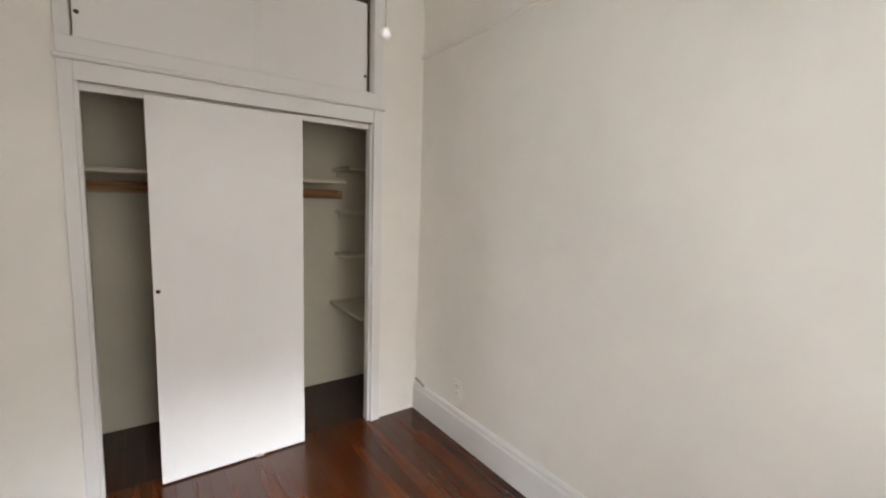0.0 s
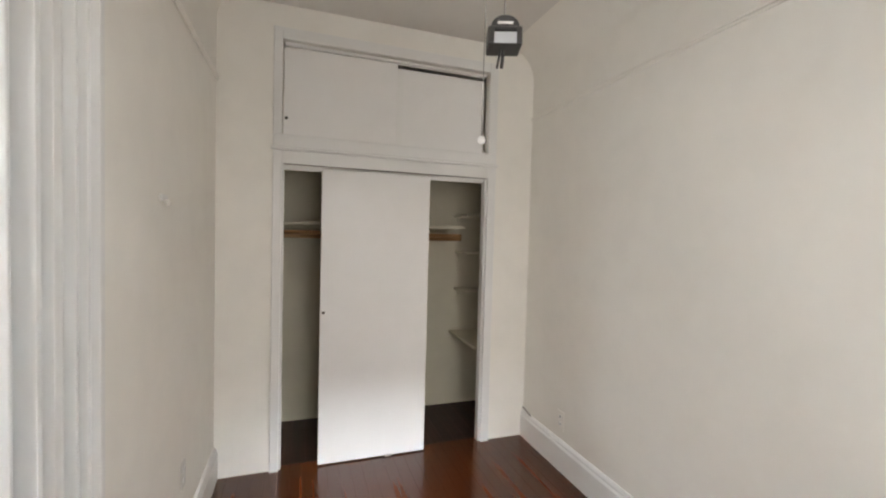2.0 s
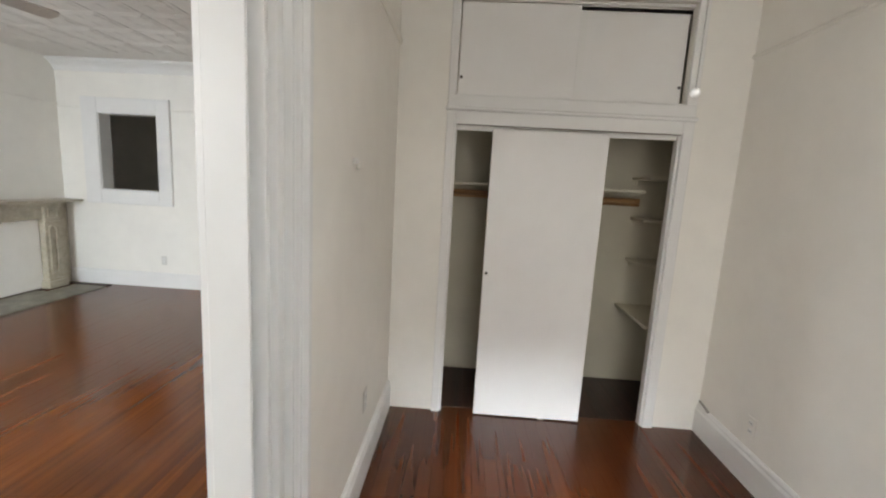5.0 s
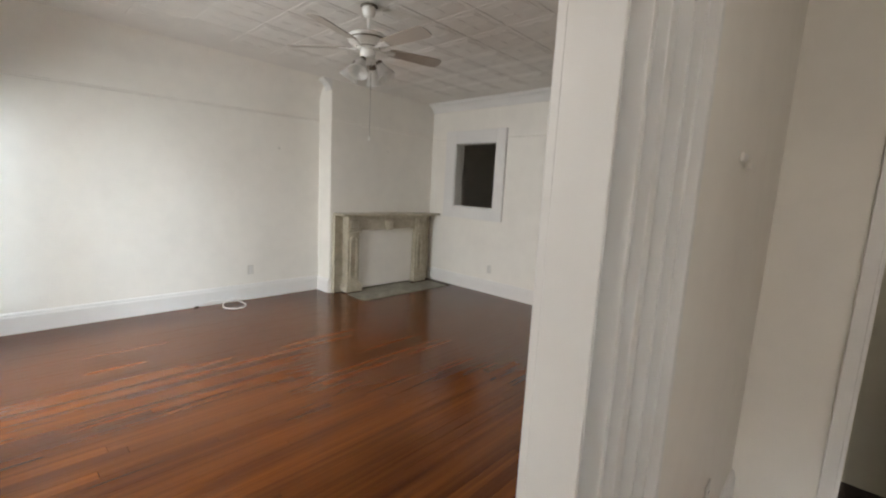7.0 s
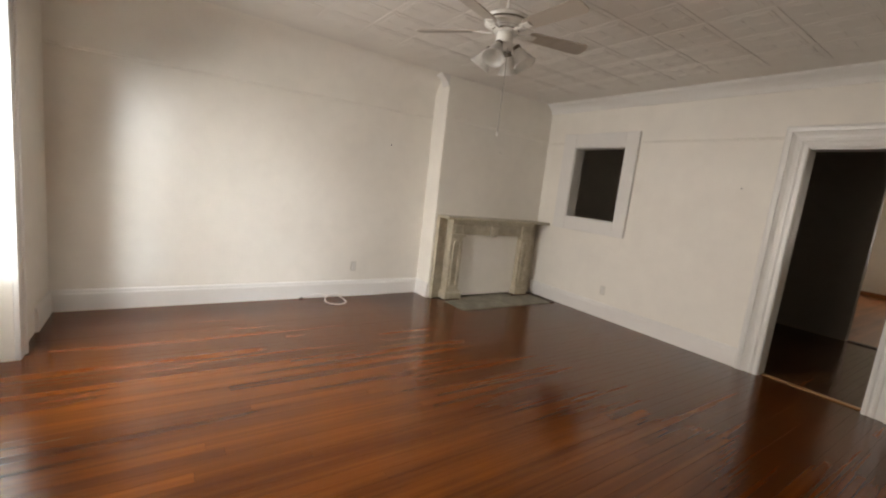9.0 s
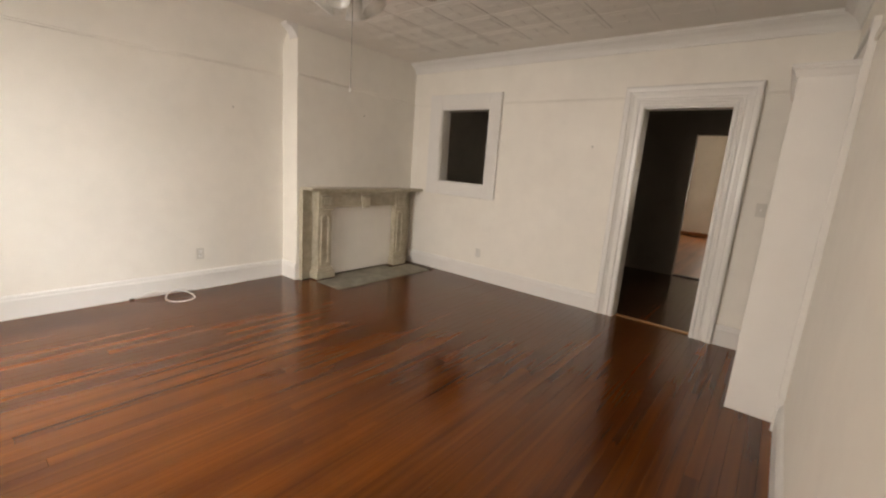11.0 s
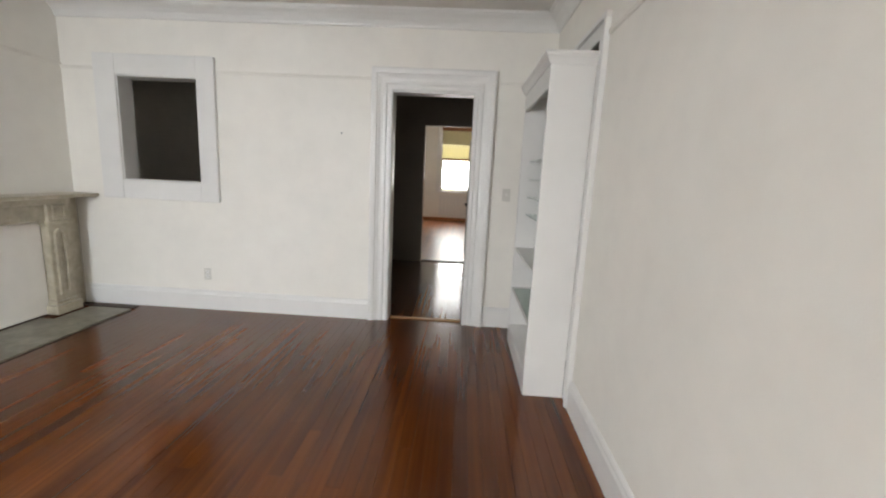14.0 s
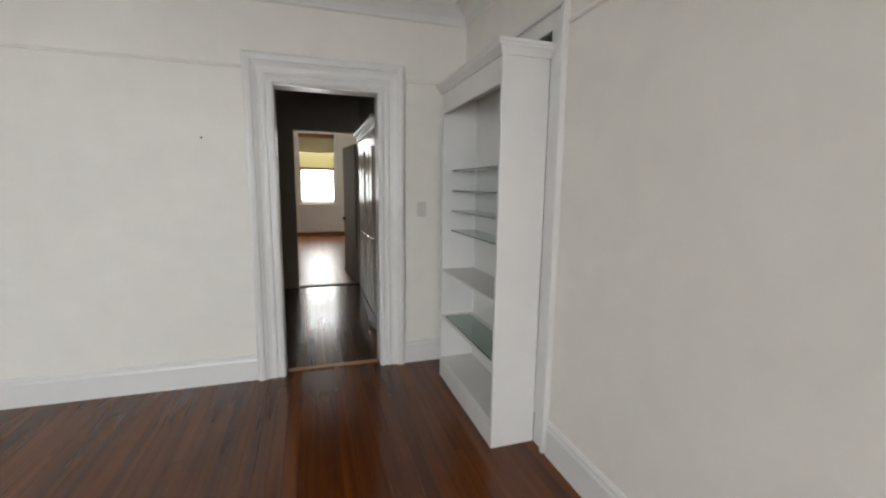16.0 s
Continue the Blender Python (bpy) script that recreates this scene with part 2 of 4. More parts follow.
def mesh_object(name, bm, material, smooth=False):
    me = bpy.data.meshes.new(name)
    bmesh.ops.recalc_face_normals(bm, faces=bm.faces)
    bm.to_mesh(me)
    bm.free()
    if material:
        me.materials.append(material)
    if smooth:
        for p in me.polygons:
            p.use_smooth = True
    return new(name, me)


def part(name, bm, material, parent, label="", smooth=False):
    """Links a bmesh in world places as one mesh under a thing or a part."""
    bmesh.ops.translate(bm, verts=bm.verts, vec=-base_of(parent))
    ob = mesh_object(name, bm, material, smooth)
    ob.parent = parent
    return tagged(ob, label)


def thing(name, at, label, category, group="", kind=""):
    ob = new(name)
    ob.location = at
    return tagged(ob, label, category, group, kind)


def setting(name, bm, material, label="", category="", smooth=False):
    return tagged(mesh_object(name, bm, material, smooth), label, category, "", "structure")


def wall_mesh(axis, a0, a1, u0, u1, z0, z1, holes=()):
    """A wall across the given axis, from a0 to a1 thick and u0 to u1 long, with openings (u0, u1, z0, z1) through it."""
    us = sorted({u0, u1, *(h[0] for h in holes), *(h[1] for h in holes)})
    zs = sorted({z0, z1, *(h[2] for h in holes), *(h[3] for h in holes)})
    us, zs = [u for u in us if u0 <= u <= u1], [z for z in zs if z0 <= z <= z1]

    def solid(i, j):
        if not (0 <= i < len(us) - 1 and 0 <= j < len(zs) - 1):
            return False
        u, z = (us[i] + us[i + 1]) / 2, (zs[j] + zs[j + 1]) / 2
        return not any(h[0] < u < h[1] and h[2] < z < h[3] for h in holes)

    bm = bmesh.new()
    cache = {}

    def vert(a, u, z):
        key = (a, u, z)
        if key not in cache:
            cache[key] = bm.verts.new((a, u, z) if axis == "x" else (u, a, z))
        return cache[key]

    for i in range(len(us) - 1):
        for j in range(len(zs) - 1):
            if not solid(i, j):
                continue
            ua, ub, za, zb = us[i], us[i + 1], zs[j], zs[j + 1]
            for a in (a0, a1):
                bm.faces.new([vert(a, u, z) for u, z in ((ua, za), (ub, za), (ub, zb), (ua, zb))])
            for di, dj, p, q in ((-1, 0, (ua, za), (ua, zb)), (1, 0, (ub, za), (ub, zb)), (0, -1, (ua, za), (ub, za)), (0, 1, (ua, zb), (ub, zb))):
                if not solid(i + di, j + dj):
                    bm.faces.new([vert(a0, *p), vert(a0, *q), vert(a1, *q), vert(a1, *p)])
    return bm


# ---- the plan ----
XW, XP, XQ, XE = -5.47, -0.735, -0.555, 1.51    # west wall, both faces of the partition, east wall
XC, YB = -5.18, 2.955                            # front and side of the chimney breast
YS, YC, YN, YM, YF = -0.68, 2.345, 4.79, 7.65, 14.05  # front wall, closet wall, door wall, hall's end, far room's end
H, HS = 2.76, 2.83                               # ceilings of the living room and the small room
DX0, DX1, DH = -2.14, -1.42, 2.118               # door to the hall
WX0, WX1, WZ0, WZ1 = -4.653, -3.905, 1.22, 2.155  # opening in the door wall
JY = 0.68                                        # end of the partition at the wide opening
SILL = 0.68                                      # sill of the front windows
FRONT = ((-4.42, -3.40), (-2.65, -1.50), (-0.05, 1.0))

# walls
wall_north = setting("wall_north", wall_mesh("y", YN, YN + 0.15, XW, XP + 0.13, 0, H + 0.1, [(DX0, DX1, 0, DH), (WX0, WX1, WZ0, WZ1)]), WALL, "white painted plaster wall with a doorway and an opening", "wall")
wall_west = setting("wall_west", wall_mesh("x", XW - 0.15, XW, YS - 0.3, YM + 0.15, 0, H + 0.1), WALL, "white painted plaster side wall", "wall")
partition = setting("wall_partition", wall_mesh("x", XP, XQ, YS, YN, 0, H + 0.1, [(-0.5, JY + 0.155, 0, 2.32), (3.52, 4.46, 0, 2.25)]), WALL, "white painted partition between two rooms", "wall")
setting("door_panel_1", boxes((XQ - 0.03, XQ - 0.005, 3.52, 4.46, 0, 2.25)), TRIM, "painted panel closing an old doorway", "panel")
setting("wall_closet", wall_mesh("y", YC, YC + 0.05, XQ, XE, 0, HS + 0.06, [(-0.20, 1.155, 0, 1.885), (-0.20, 1.155, 2.055, 2.622)]), WALL, "white painted wall with a built-in closet", "wall")
setting("wall_east", wall_mesh("x", XE, XE + 0.15, YS - 0.3, 3.25, 0, H + 0.1), WALL, "white painted plaster wall", "wall")
setting("wall_south", wall_mesh("y", YS - 0.3, YS, XW, XE, 0, H + 0.1, [(a, b, 0.0, 2.52) for a, b in FRONT]), WALL, "white painted front wall with tall window niches", "wall")
setting("chimney_breast", boxes((XW, XC, YB, YN, 0, H)), WALL, "white painted chimney breast", "wall")

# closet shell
setting("wall_closet_back", boxes((XQ, XE, 3.04, 3.2, 0, HS)), DIMCLOSETPAINT, "cream painted back wall of the closet", "wall")
setting("ceiling_closet", boxes((XQ, XE, YC + 0.05, 3.04, 1.96, 2.02)), DIMCLOSETPAINT, "cream painted closet ceiling", "ceiling")

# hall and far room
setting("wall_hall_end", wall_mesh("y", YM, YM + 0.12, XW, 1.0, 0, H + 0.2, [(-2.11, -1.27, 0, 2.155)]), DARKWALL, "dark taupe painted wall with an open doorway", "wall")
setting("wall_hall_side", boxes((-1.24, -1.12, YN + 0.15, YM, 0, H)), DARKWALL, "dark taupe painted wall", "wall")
setting("wall_far_west", boxes((-3.4, -3.25, YM + 0.12, YF, 0, 3.1)), WALL, "white painted wall", "wall")
setting("wall_far_east", boxes((-0.35, -0.2, YM + 0.12, YF, 0, 3.1)), WALL, "white painted wall", "wall")
setting("wall_far_end", wall_mesh("y", YF, YF + 0.2, -3.4, -0.2, 0, 3.1, [(-2.19, -1.23, 0.90, 2.85)]), WALL, "white painted wall with a sash window", "wall")
setting("ceiling_hall", boxes((XW, -1.07, YN + 0.15, YM, H, H + 0.1)), SMALLCEIL, "plain plaster ceiling", "ceiling")
setting("ceiling_far", boxes((-3.4, -0.2, YM + 0.12, YF, 3.1, 3.2)), WALL, "plain white ceiling", "ceiling")

# ceilings
ceil_bm = boxes((XW, XP, YS, YN, H, H + 0.1))
TILE = 0.405
x = XW + 0.62
while x + TILE < XP - 0.1:
    y = YS + 0.25
    while y + TILE < YN - 0.1:
        box(ceil_bm, x + 0.010, x + TILE - 0.010, y + 0.010, y + TILE - 0.010, H - 0.004, H + 0.02)
        box(ceil_bm, x + 0.05, x + TILE - 0.05, y + 0.05, y + TILE - 0.05, H - 0.0065, H)
        for k in range(2):
            for j in range(2):
                cx, cy = x + TILE * (0.3 + 0.4 * k), y + TILE * (0.3 + 0.4 * j)
                box(ceil_bm, cx - 0.05, cx + 0.05, cy - 0.05, cy + 0.05, H - 0.0085, H)
        y += TILE
    x += TILE
setting("ceiling_living", ceil_bm, CEIL, "white painted pressed-tin ceiling in square panels", "ceiling")
setting("ceiling_small", boxes((XQ, XE, YS, 3.2, HS, HS + 0.08)), SMALLCEIL, "dull white plaster ceiling", "ceiling")


def cove(x_wall, side, y0, y1, top, r):
    bm = bmesh.new()
    n = 28
    prof = [(0, top), (0, top - r)]
    prof += [(r - r * math.cos(t), top - r + r * math.sin(t)) for t in [math.pi / 2 * i / n for i in range(1, n + 1)]]
    rings = [[bm.verts.new((x_wall + side * a, y, b)) for a, b in prof] for y in (y0, y1)]
    k = len(prof)
    for i in range(k):
        bm.faces.new((rings[0][i], rings[0][(i + 1) % k], rings[1][(i + 1) % k], rings[1][i]))
    bm.faces.new(rings[0])
    bm.faces.new(rings[1])
    return bm


setting("cove_1", cove(XQ, 1, YS, YC, HS, 0.14), WALL, "rounded plaster cove", "cove")
setting("cove_2", cove(XE, -1, YS, YC, HS, 0.22), WALL, "rounded plaster cove", "cove")

# crown moulding and picture rail of the living room
CROWN = [(0, -0.128), (0.012, -0.128), (0.018, -0.118), (0.02, -0.108), (0.035, -0.08), (0.065, -0.05), (0.1, -0.03), (0.105, -0.022), (0.118, -0.022), (0.122, -0.012), (0.122, 0), (0, 0)]
RAIL = [(0, -0.010), (0.010, -0.010), (0.015, -0.003), (0.010, 0.005), (0.017, 0.010), (0, 0.010)]


setting("crown_moulding", sweep(CROWN, [((XP, YS, H - 0.001), (-1, 1, 0)), ((XP, YN, H - 0.001), (-1, -1, 0)), ((XC, YN, H - 0.001), (0, -1, 0))]), TRIM, "white painted cove crown moulding", "moulding")
setting("crown_return", sweep(CROWN, [((XW + 0.16, YB, H - 0.001), (0, -1, 0)), ((XC, YB, H - 0.001), (0, -1, 0))]), TRIM, "short piece of white crown moulding on the chimney breast", "moulding")
setting("cove_3", cove(XW, 1, YS, YB, H, 0.26), WALL, "rounded plaster cove", "cove")


def rail(name, p0, p1, out):
    setting(name, sweep(RAIL, [(p0, out), (p1, out)]), WALL, "thin white painted picture rail", "rail")


rail("picture_rail_1", (WX1 + 0.175, YN, 2.21), (DX0 - 0.19, YN, 2.21), (0, -1, 0))
rail("picture_rail_2", (XC, YN, 2.21), (WX0 - 0.21, YN, 2.21), (0, -1, 0))
rail("picture_rail_3", (XC, YB, 2.27), (XC, YN, 2.23), (1, 0, 0))
rail("picture_rail_4", (XW, YS, 2.20), (XW, YB, 2.27), (1, 0, 0))
rail("picture_rail_5", (DX1 + 0.21, YN, 2.21), (XP, YN, 2.21), (0, -1, 0))
rail("picture_rail_6", (XP, JY + 0.3, 2.20), (XP, 3.39, 2.20), (-1, 0, 0))
rail("picture_rail_7", (XE, YS, 2.34), (XE, YC, 2.34), (-1, 0, 0))
rail("picture_rail_8", (XQ, JY + 0.19, 2.34), (XQ, YC, 2.34), (1, 0, 0))

# baseboards
BASE = [(0, 0), (0.022, 0), (0.022, 0.15), (0.016, 0.165), (0.016, 0.178), (0.008, 0.19), (0, 0.192)]


def baseboard(p0, p1, out):
    setting("baseboard", sweep(BASE, [(p0, out), (p1, out)]), TRIM, "tall white painted baseboard", "baseboard")


baseboard((XC, YN, 0), (-2.325, YN, 0), (0, -1, 0))
baseboard((-1.235, YN, 0), (XP - 0.02, YN, 0), (0, -1, 0))
baseboard((XW, YS, 0), (XW, YB, 0), (1, 0, 0))
baseboard((XW, YB, 0), (XC, YB, 0), (0, -1, 0))
baseboard((XP, JY + 0.2, 0), (XP, 3.39, 0), (-1, 0, 0))
baseboard((XE, YS, 0), (XE, YC, 0), (-1, 0, 0))
baseboard((XQ, JY + 0.165, 0), (XQ, YC, 0), (1, 0, 0))
baseboard((XW, YS, 0), (-4.96, YS, 0), (0, 1, 0))


# ---- doorway casings ----
def mitred_casing(parent, face, u0, u1, z1, profile):
    """Moulded casing on a wall that faces south: two posts and a head with mitred corners; the profile is (outward, proud)."""
    corners = ((u0, 0.0, -1, 0), (u0, z1, -1, 1), (u1, z1, 1, 1), (u1, 0.0, 1, 0))
    for name, a, b in (("casing_post", 0, 1), ("casing_head", 1, 2), ("casing_post", 2, 3)):
        bm = bmesh.new()
        rings = [[bm.verts.new((u + du * w, face - d, z + dz * w)) for w, d in profile] for u, z, du, dz in (corners[a], corners[b])]
        k = len(profile)
        for i in range(k):
            bm.faces.new((rings[0][i], rings[0][(i + 1) % k], rings[1][(i + 1) % k], rings[1][i]))
        bm.faces.new(rings[0])
        bm.faces.new(rings[1])
        part(name, bm, TRIM, parent)


DOOR_MOULD = [(0, 0), (0, 0.020), (0.010, 0.026), (0.028, 0.026), (0.034, 0.016), (0.048, 0.016), (0.056, 0.027), (0.074, 0.027), (0.081, 0.018), (0.104, 0.021), (0.122, 0.030), (0.134, 0.034), (0.138, 0.044), (0.165, 0.048), (0.180, 0.046), (0.187, 0.038), (0.187, 0)]
door_1 = thing("door_1", (-1.78, YN, 0), "white painted doorway with wide stepped casing, no door leaf", "doorway", kind="structure")
mitred_casing(door_1, YN, DX0, DX1, DH, DOOR_MOULD)
part("door_lining", boxes((DX0, DX0 + 0.004, YN - 0.004, YN + 0.152, 0, DH), (DX1 - 0.004, DX1, YN - 0.004, YN + 0.152, 0, DH), (DX0, DX1, YN - 0.004, YN + 0.152, DH - 0.012, DH)), TRIM, door_1)
part("threshold", boxes((DX0 + 0.012, DX1 - 0.012, YN + 0.055, YN + 0.10, 0.0, 0.012), bevel=0.004), RODWOOD, door_1, "worn light wooden threshold")

window_4 = thing("window_4", (-4.23, YN, WZ0), "unglazed opening with plain white painted casing", "window", kind="structure")
for a0, a1, b0, b1 in ((WX0 - 0.20, WX0, WZ0 - 0.17, WZ1 + 0.18), (WX1, WX1 + 0.165, WZ0 - 0.17, WZ1 + 0.18)):
    part("casing_post", boxes((a0, a1, YN - 0.036, YN, b0, b1), bevel=0.005), TRIM, window_4)
part("casing_head", boxes((WX0, WX1, YN - 0.034, YN, WZ1, WZ1 + 0.178), bevel=0.004), TRIM, window_4)
part("casing_foot", boxes((WX0, WX1, YN - 0.034, YN, WZ0 - 0.168, WZ0), bevel=0.004), TRIM, window_4)
part("lining", boxes((WX0, WX0 + 0.01, YN - 0.02, YN + 0.152, WZ0, WZ1), (WX1 - 0.01, WX1, YN - 0.02, YN + 0.152, WZ0, WZ1), (WX0, WX1, YN - 0.02, YN + 0.152, WZ1 - 0.01, WZ1), (WX0, WX1, YN - 0.02, YN + 0.152, WZ0, WZ0 + 0.01)), TRIM, window_4)

opening_1 = thing("opening_1", (-0.68, JY, 0), "wide cased opening with fluted white painted trim", "opening", kind="structure")
part("jamb", boxes((XP, -0.63, JY, JY + 0.012, 0, 2.32), (XP, -0.668, JY + 0.0125, JY + 0.155, 0, 2.32), bevel=0.002), TRIM, opening_1)
STEPS = ((0.030, 0.050, -0.600), (0.050, 0.056, -0.618), (0.056, 0.092, -0.582), (0.092, 0.098, -0.592), (0.098, 0.112, -0.562), (0.112, 0.118, -0.576), (0.118, 0.135, -0.548), (0.135, 0.160, -0.530))
for s0, s1, face in STEPS:
    part("moulding_strip", boxes((-0.668, face, JY + s0 + 0.0003, JY + s1 - 0.0003, 0, 2.32), bevel=0.0012), TRIM, opening_1)
part("casing_post", boxes((XP - 0.024, XP, JY + 0.006, JY + 0.18, 0, 2.32), bevel=0.004), TRIM, opening_1)
part("casing_head", boxes((XQ, XQ + 0.026, -0.6, JY + 0.155, 2.325, 2.5), (XP - 0.026, XP, -0.6, JY + 0.18, 2.325, 2.5)), TRIM, opening_1)

old_door = thing("door_2", (XP, 4.0, 0), "white painted casing of a disused doorway", "doorway", kind="structure")
part("casing_post", boxes((XP - 0.018, XP, 3.432, 3.5235, 0, 2.285), (XP - 0.034, XP, 3.402, 3.432, 0, 2.285), bevel=0.003), TRIM, old_door)
part("casing_post", boxes((XP - 0.018, XP, 4.50, 4.60, 0, 2.285), bevel=0.003), TRIM, old_door)
part("casing_head", boxes((XP - 0.018, XP, 3.52, 4.50, 2.20, 2.285), (XP - 0.034, XP, 3.402, 4.60, 2.286, 2.315), bevel=0.003), TRIM, old_door)


# ---- front windows ----
def sash_window(name, x0, x1, y, z0, z1, label):
    w = thing(name, ((x0 + x1) / 2, y, z0), label, "window", kind="structure")
    zm = (z0 + z1) / 2
    part("window_frame", boxes((x0, x0 + 0.05, y - 0.04, y + 0.04, z0, z1), (x1 - 0.05, x1, y - 0.04, y + 0.04, z0, z1), (x0 + 0.05, x1 - 0.05, y - 0.04, y + 0.04, z1 - 0.05, z1), (x0 + 0.05, x1 - 0.05, y - 0.04, y + 0.04, z0, z0 + 0.06), (x0 + 0.05, x1 - 0.05, y - 0.03, y + 0.03, zm - 0.025, zm + 0.025)), TRIM, w)
    for a, b in ((z0 + 0.06, zm - 0.025), (zm + 0.025, z1 - 0.05)):
        p = part("pane", boxes((x0 + 0.05, x1 - 0.05, y - 0.003, y + 0.003, a, b)), GLASS, w)
        p.visible_shadow = False
    return w


for i, (a, b) in enumerate(FRONT):
    sash_window("window_%d" % (i + 1), a, b, YS - 0.24, SILL, 2.52, "tall white painted sash window")
    setting("window_apron", boxes((a, b, YS - 0.28, YS - 0.2, 0, SILL)), TRIM, "white painted panel under a window", "panel")
    setting("trim", boxes((a - 0.13, a, YS, YS + 0.03, 0, 2.52), (b, b + 0.13, YS, YS + 0.03, 0, 2.52), (a - 0.13, b + 0.13, YS, YS + 0.032, 2.52, 2.65), (a - 0.13, a - 0.10, YS, YS + 0.042, 0, 2.52), bevel=0.004), TRIM, "white painted window casing", "casing")

# ---- built-in closet ----
closet = thing("closet_casing", (0.43, YC, 0), "white painted flat casing round the closet openings", "casing", kind="structure")
CX0, CX1, CZ, UZ0, UZ1 = -0.20, 1.155, 1.885, 2.055, 2.622
part("casing_post", boxes((CX0 - 0.05, CX0, YC - 0.024, YC, 0, 1.965), bevel=0.003), TRIM, closet)
part("casing_post", boxes((CX1, CX1 + 0.062, YC - 0.024, YC, 0, 1.965), bevel=0.003), TRIM, closet)
part("casing_head", boxes((CX0, CX1, YC - 0.022, YC, CZ, 1.965), bevel=0.003), TRIM, closet)
part("ledge", boxes((CX0 - 0.06, CX1 + 0.07, YC - 0.045, YC, 1.965, 1.985), bevel=0.005), TRIM, closet)
part("casing_foot", boxes((CX0 - 0.05, CX1 + 0.062, YC - 0.022, YC, 1.985, UZ0), bevel=0.003), TRIM, closet)
part("casing_post", boxes((CX0 - 0.05, CX0, YC - 0.022, YC, UZ0, 2.69), bevel=0.003), TRIM, closet)
part("casing_post", boxes((CX1, CX1 + 0.062, YC - 0.022, YC, UZ0, 2.69), bevel=0.003), TRIM, closet)
part("casing_head", boxes((CX0, CX1, YC - 0.020, YC, UZ1, 2.69), bevel=0.003), TRIM, closet)
part("jamb", boxes((CX0, CX0 + 0.014, YC - 0.002, YC + 0.052, 0, CZ)), TRIM, closet)
part("jamb", boxes((CX1 - 0.014, CX1, YC - 0.002, YC + 0.052, 0, CZ)), TRIM, closet)
# Dark-coloured strip drawn for the shade in the gap above the door.
part("track_gap_shade", boxes((CX0 + 0.014, CX1 - 0.014, YC - 0.0295, YC - 0.0275, CZ - 0.006, CZ)), VENT, closet, "dark strip for the shaded gap over the sliding door")
part("track", boxes((CX0 + 0.014, CX1 - 0.014, YC + 0.02, YC + 0.03, CZ - 0.03, CZ), bevel=0.001), WHITEMETAL, closet, "white metal sliding-door track")
part("track", boxes((CX0 + 0.014, CX1 - 0.014, YC + 0.0, YC + 0.016, UZ1 - 0.026, UZ1 - 0.009), (CX0 + 0.014, CX1 - 0.014, YC + 0.032, YC + 0.037, UZ1 - 0.026, UZ1 - 0.009)), WHITEMETAL, closet, "white metal sliding-door track")
part("track", boxes((CX0, CX1, YC + 0.0, YC + 0.065, UZ0, UZ0 + 0.012)), TRIM, closet)


PULL = principled("blackened_brass", (0.05, 0.035, 0.02), 0.45, 0.6)[0]


def round_pull(parent, x, y, z, r=0.008):
    bm = lathe([(0.0, 0.004), (r * 0.6, 0.004), (r, 0.001), (r * 1.25, -0.003), (r * 1.25, -0.008)], 14)
    bmesh.ops.rotate(bm, verts=bm.verts, matrix=Matrix.Rotation(radians(90), 3, "X"))
    bmesh.ops.translate(bm, verts=bm.verts, vec=(x, y, z))
    return part("finger_pull", bm, PULL, parent, "small dark brass finger pull", True)


def slab_door(name, x0, x1, y0, y1, z0, z1, pull, label):
    d = thing(name, ((x0 + x1) / 2, (y0 + y1) / 2, z0), label, "door")
    part("panel", boxes((x0, x1, y0, y1, z0, z1), bevel=0.0025), DOORPAINT, d)
    round_pull(d, pull[0], y0 - 0.002, pull[1])
    return d


slide = slab_door("sliding_door", 0.034, 0.731, YC - 0.027, YC + 0.006, 0.008, 1.868, (0.054, 0.975), "plain white sliding closet door, half open")
part("floor_guide", boxes((0.46, 0.505, YC - 0.036, YC + 0.012, 0.0, 0.016), bevel=0.004), CHROME, slide, "small metal floor guide")
slab_door("upper_cabinet_door", CX0 + 0.005, 0.50, YC + 0.010, YC + 0.030, UZ0 + 0.013, UZ1 - 0.034, (-0.178, 2.165), "plain white sliding door of the high cabinet")
slab_door("upper_cabinet_door", 0.47, CX1 - 0.018, YC + 0.040, YC + 0.060, UZ0 + 0.013, UZ1 - 0.046, (1.125, 2.165), "plain white sliding door of the high cabinet, set back")
part("stile", boxes((0.502, 0.545, YC + 0.033, YC + 0.039, UZ0 + 0.014, UZ1 - 0.05)), WHITEMETAL, bpy.data.objects["upper_cabinet_door.001"])

rod_shelf = thing("closet_shelf", (0.3, 2.85, 1.50), "painted closet shelf above a wooden hanging rod", "shelf")
part("board", boxes((XQ, 1.11, 2.62, 3.04, 1.53, 1.55), bevel=0.003), DIMCLOSETPAINT, rod_shelf)
part("cleat", boxes((XQ, 1.24, 3.015, 3.04, 1.43, 1.49), bevel=0.003), RODWOOD, rod_shelf, "bare wood cleat")
bm = lathe([(0.016, 0), (0.016, 1.66)], 16)
bmesh.ops.rotate(bm, verts=bm.verts, matrix=Matrix.Rotation(radians(90), 3, "Y"))
bmesh.ops.translate(bm, verts=bm.verts, vec=(XQ, 2.78, 1.475))
part("hanging_rod", capped(bm), RODWOOD, rod_shelf, "round wooden hanging rod", True)


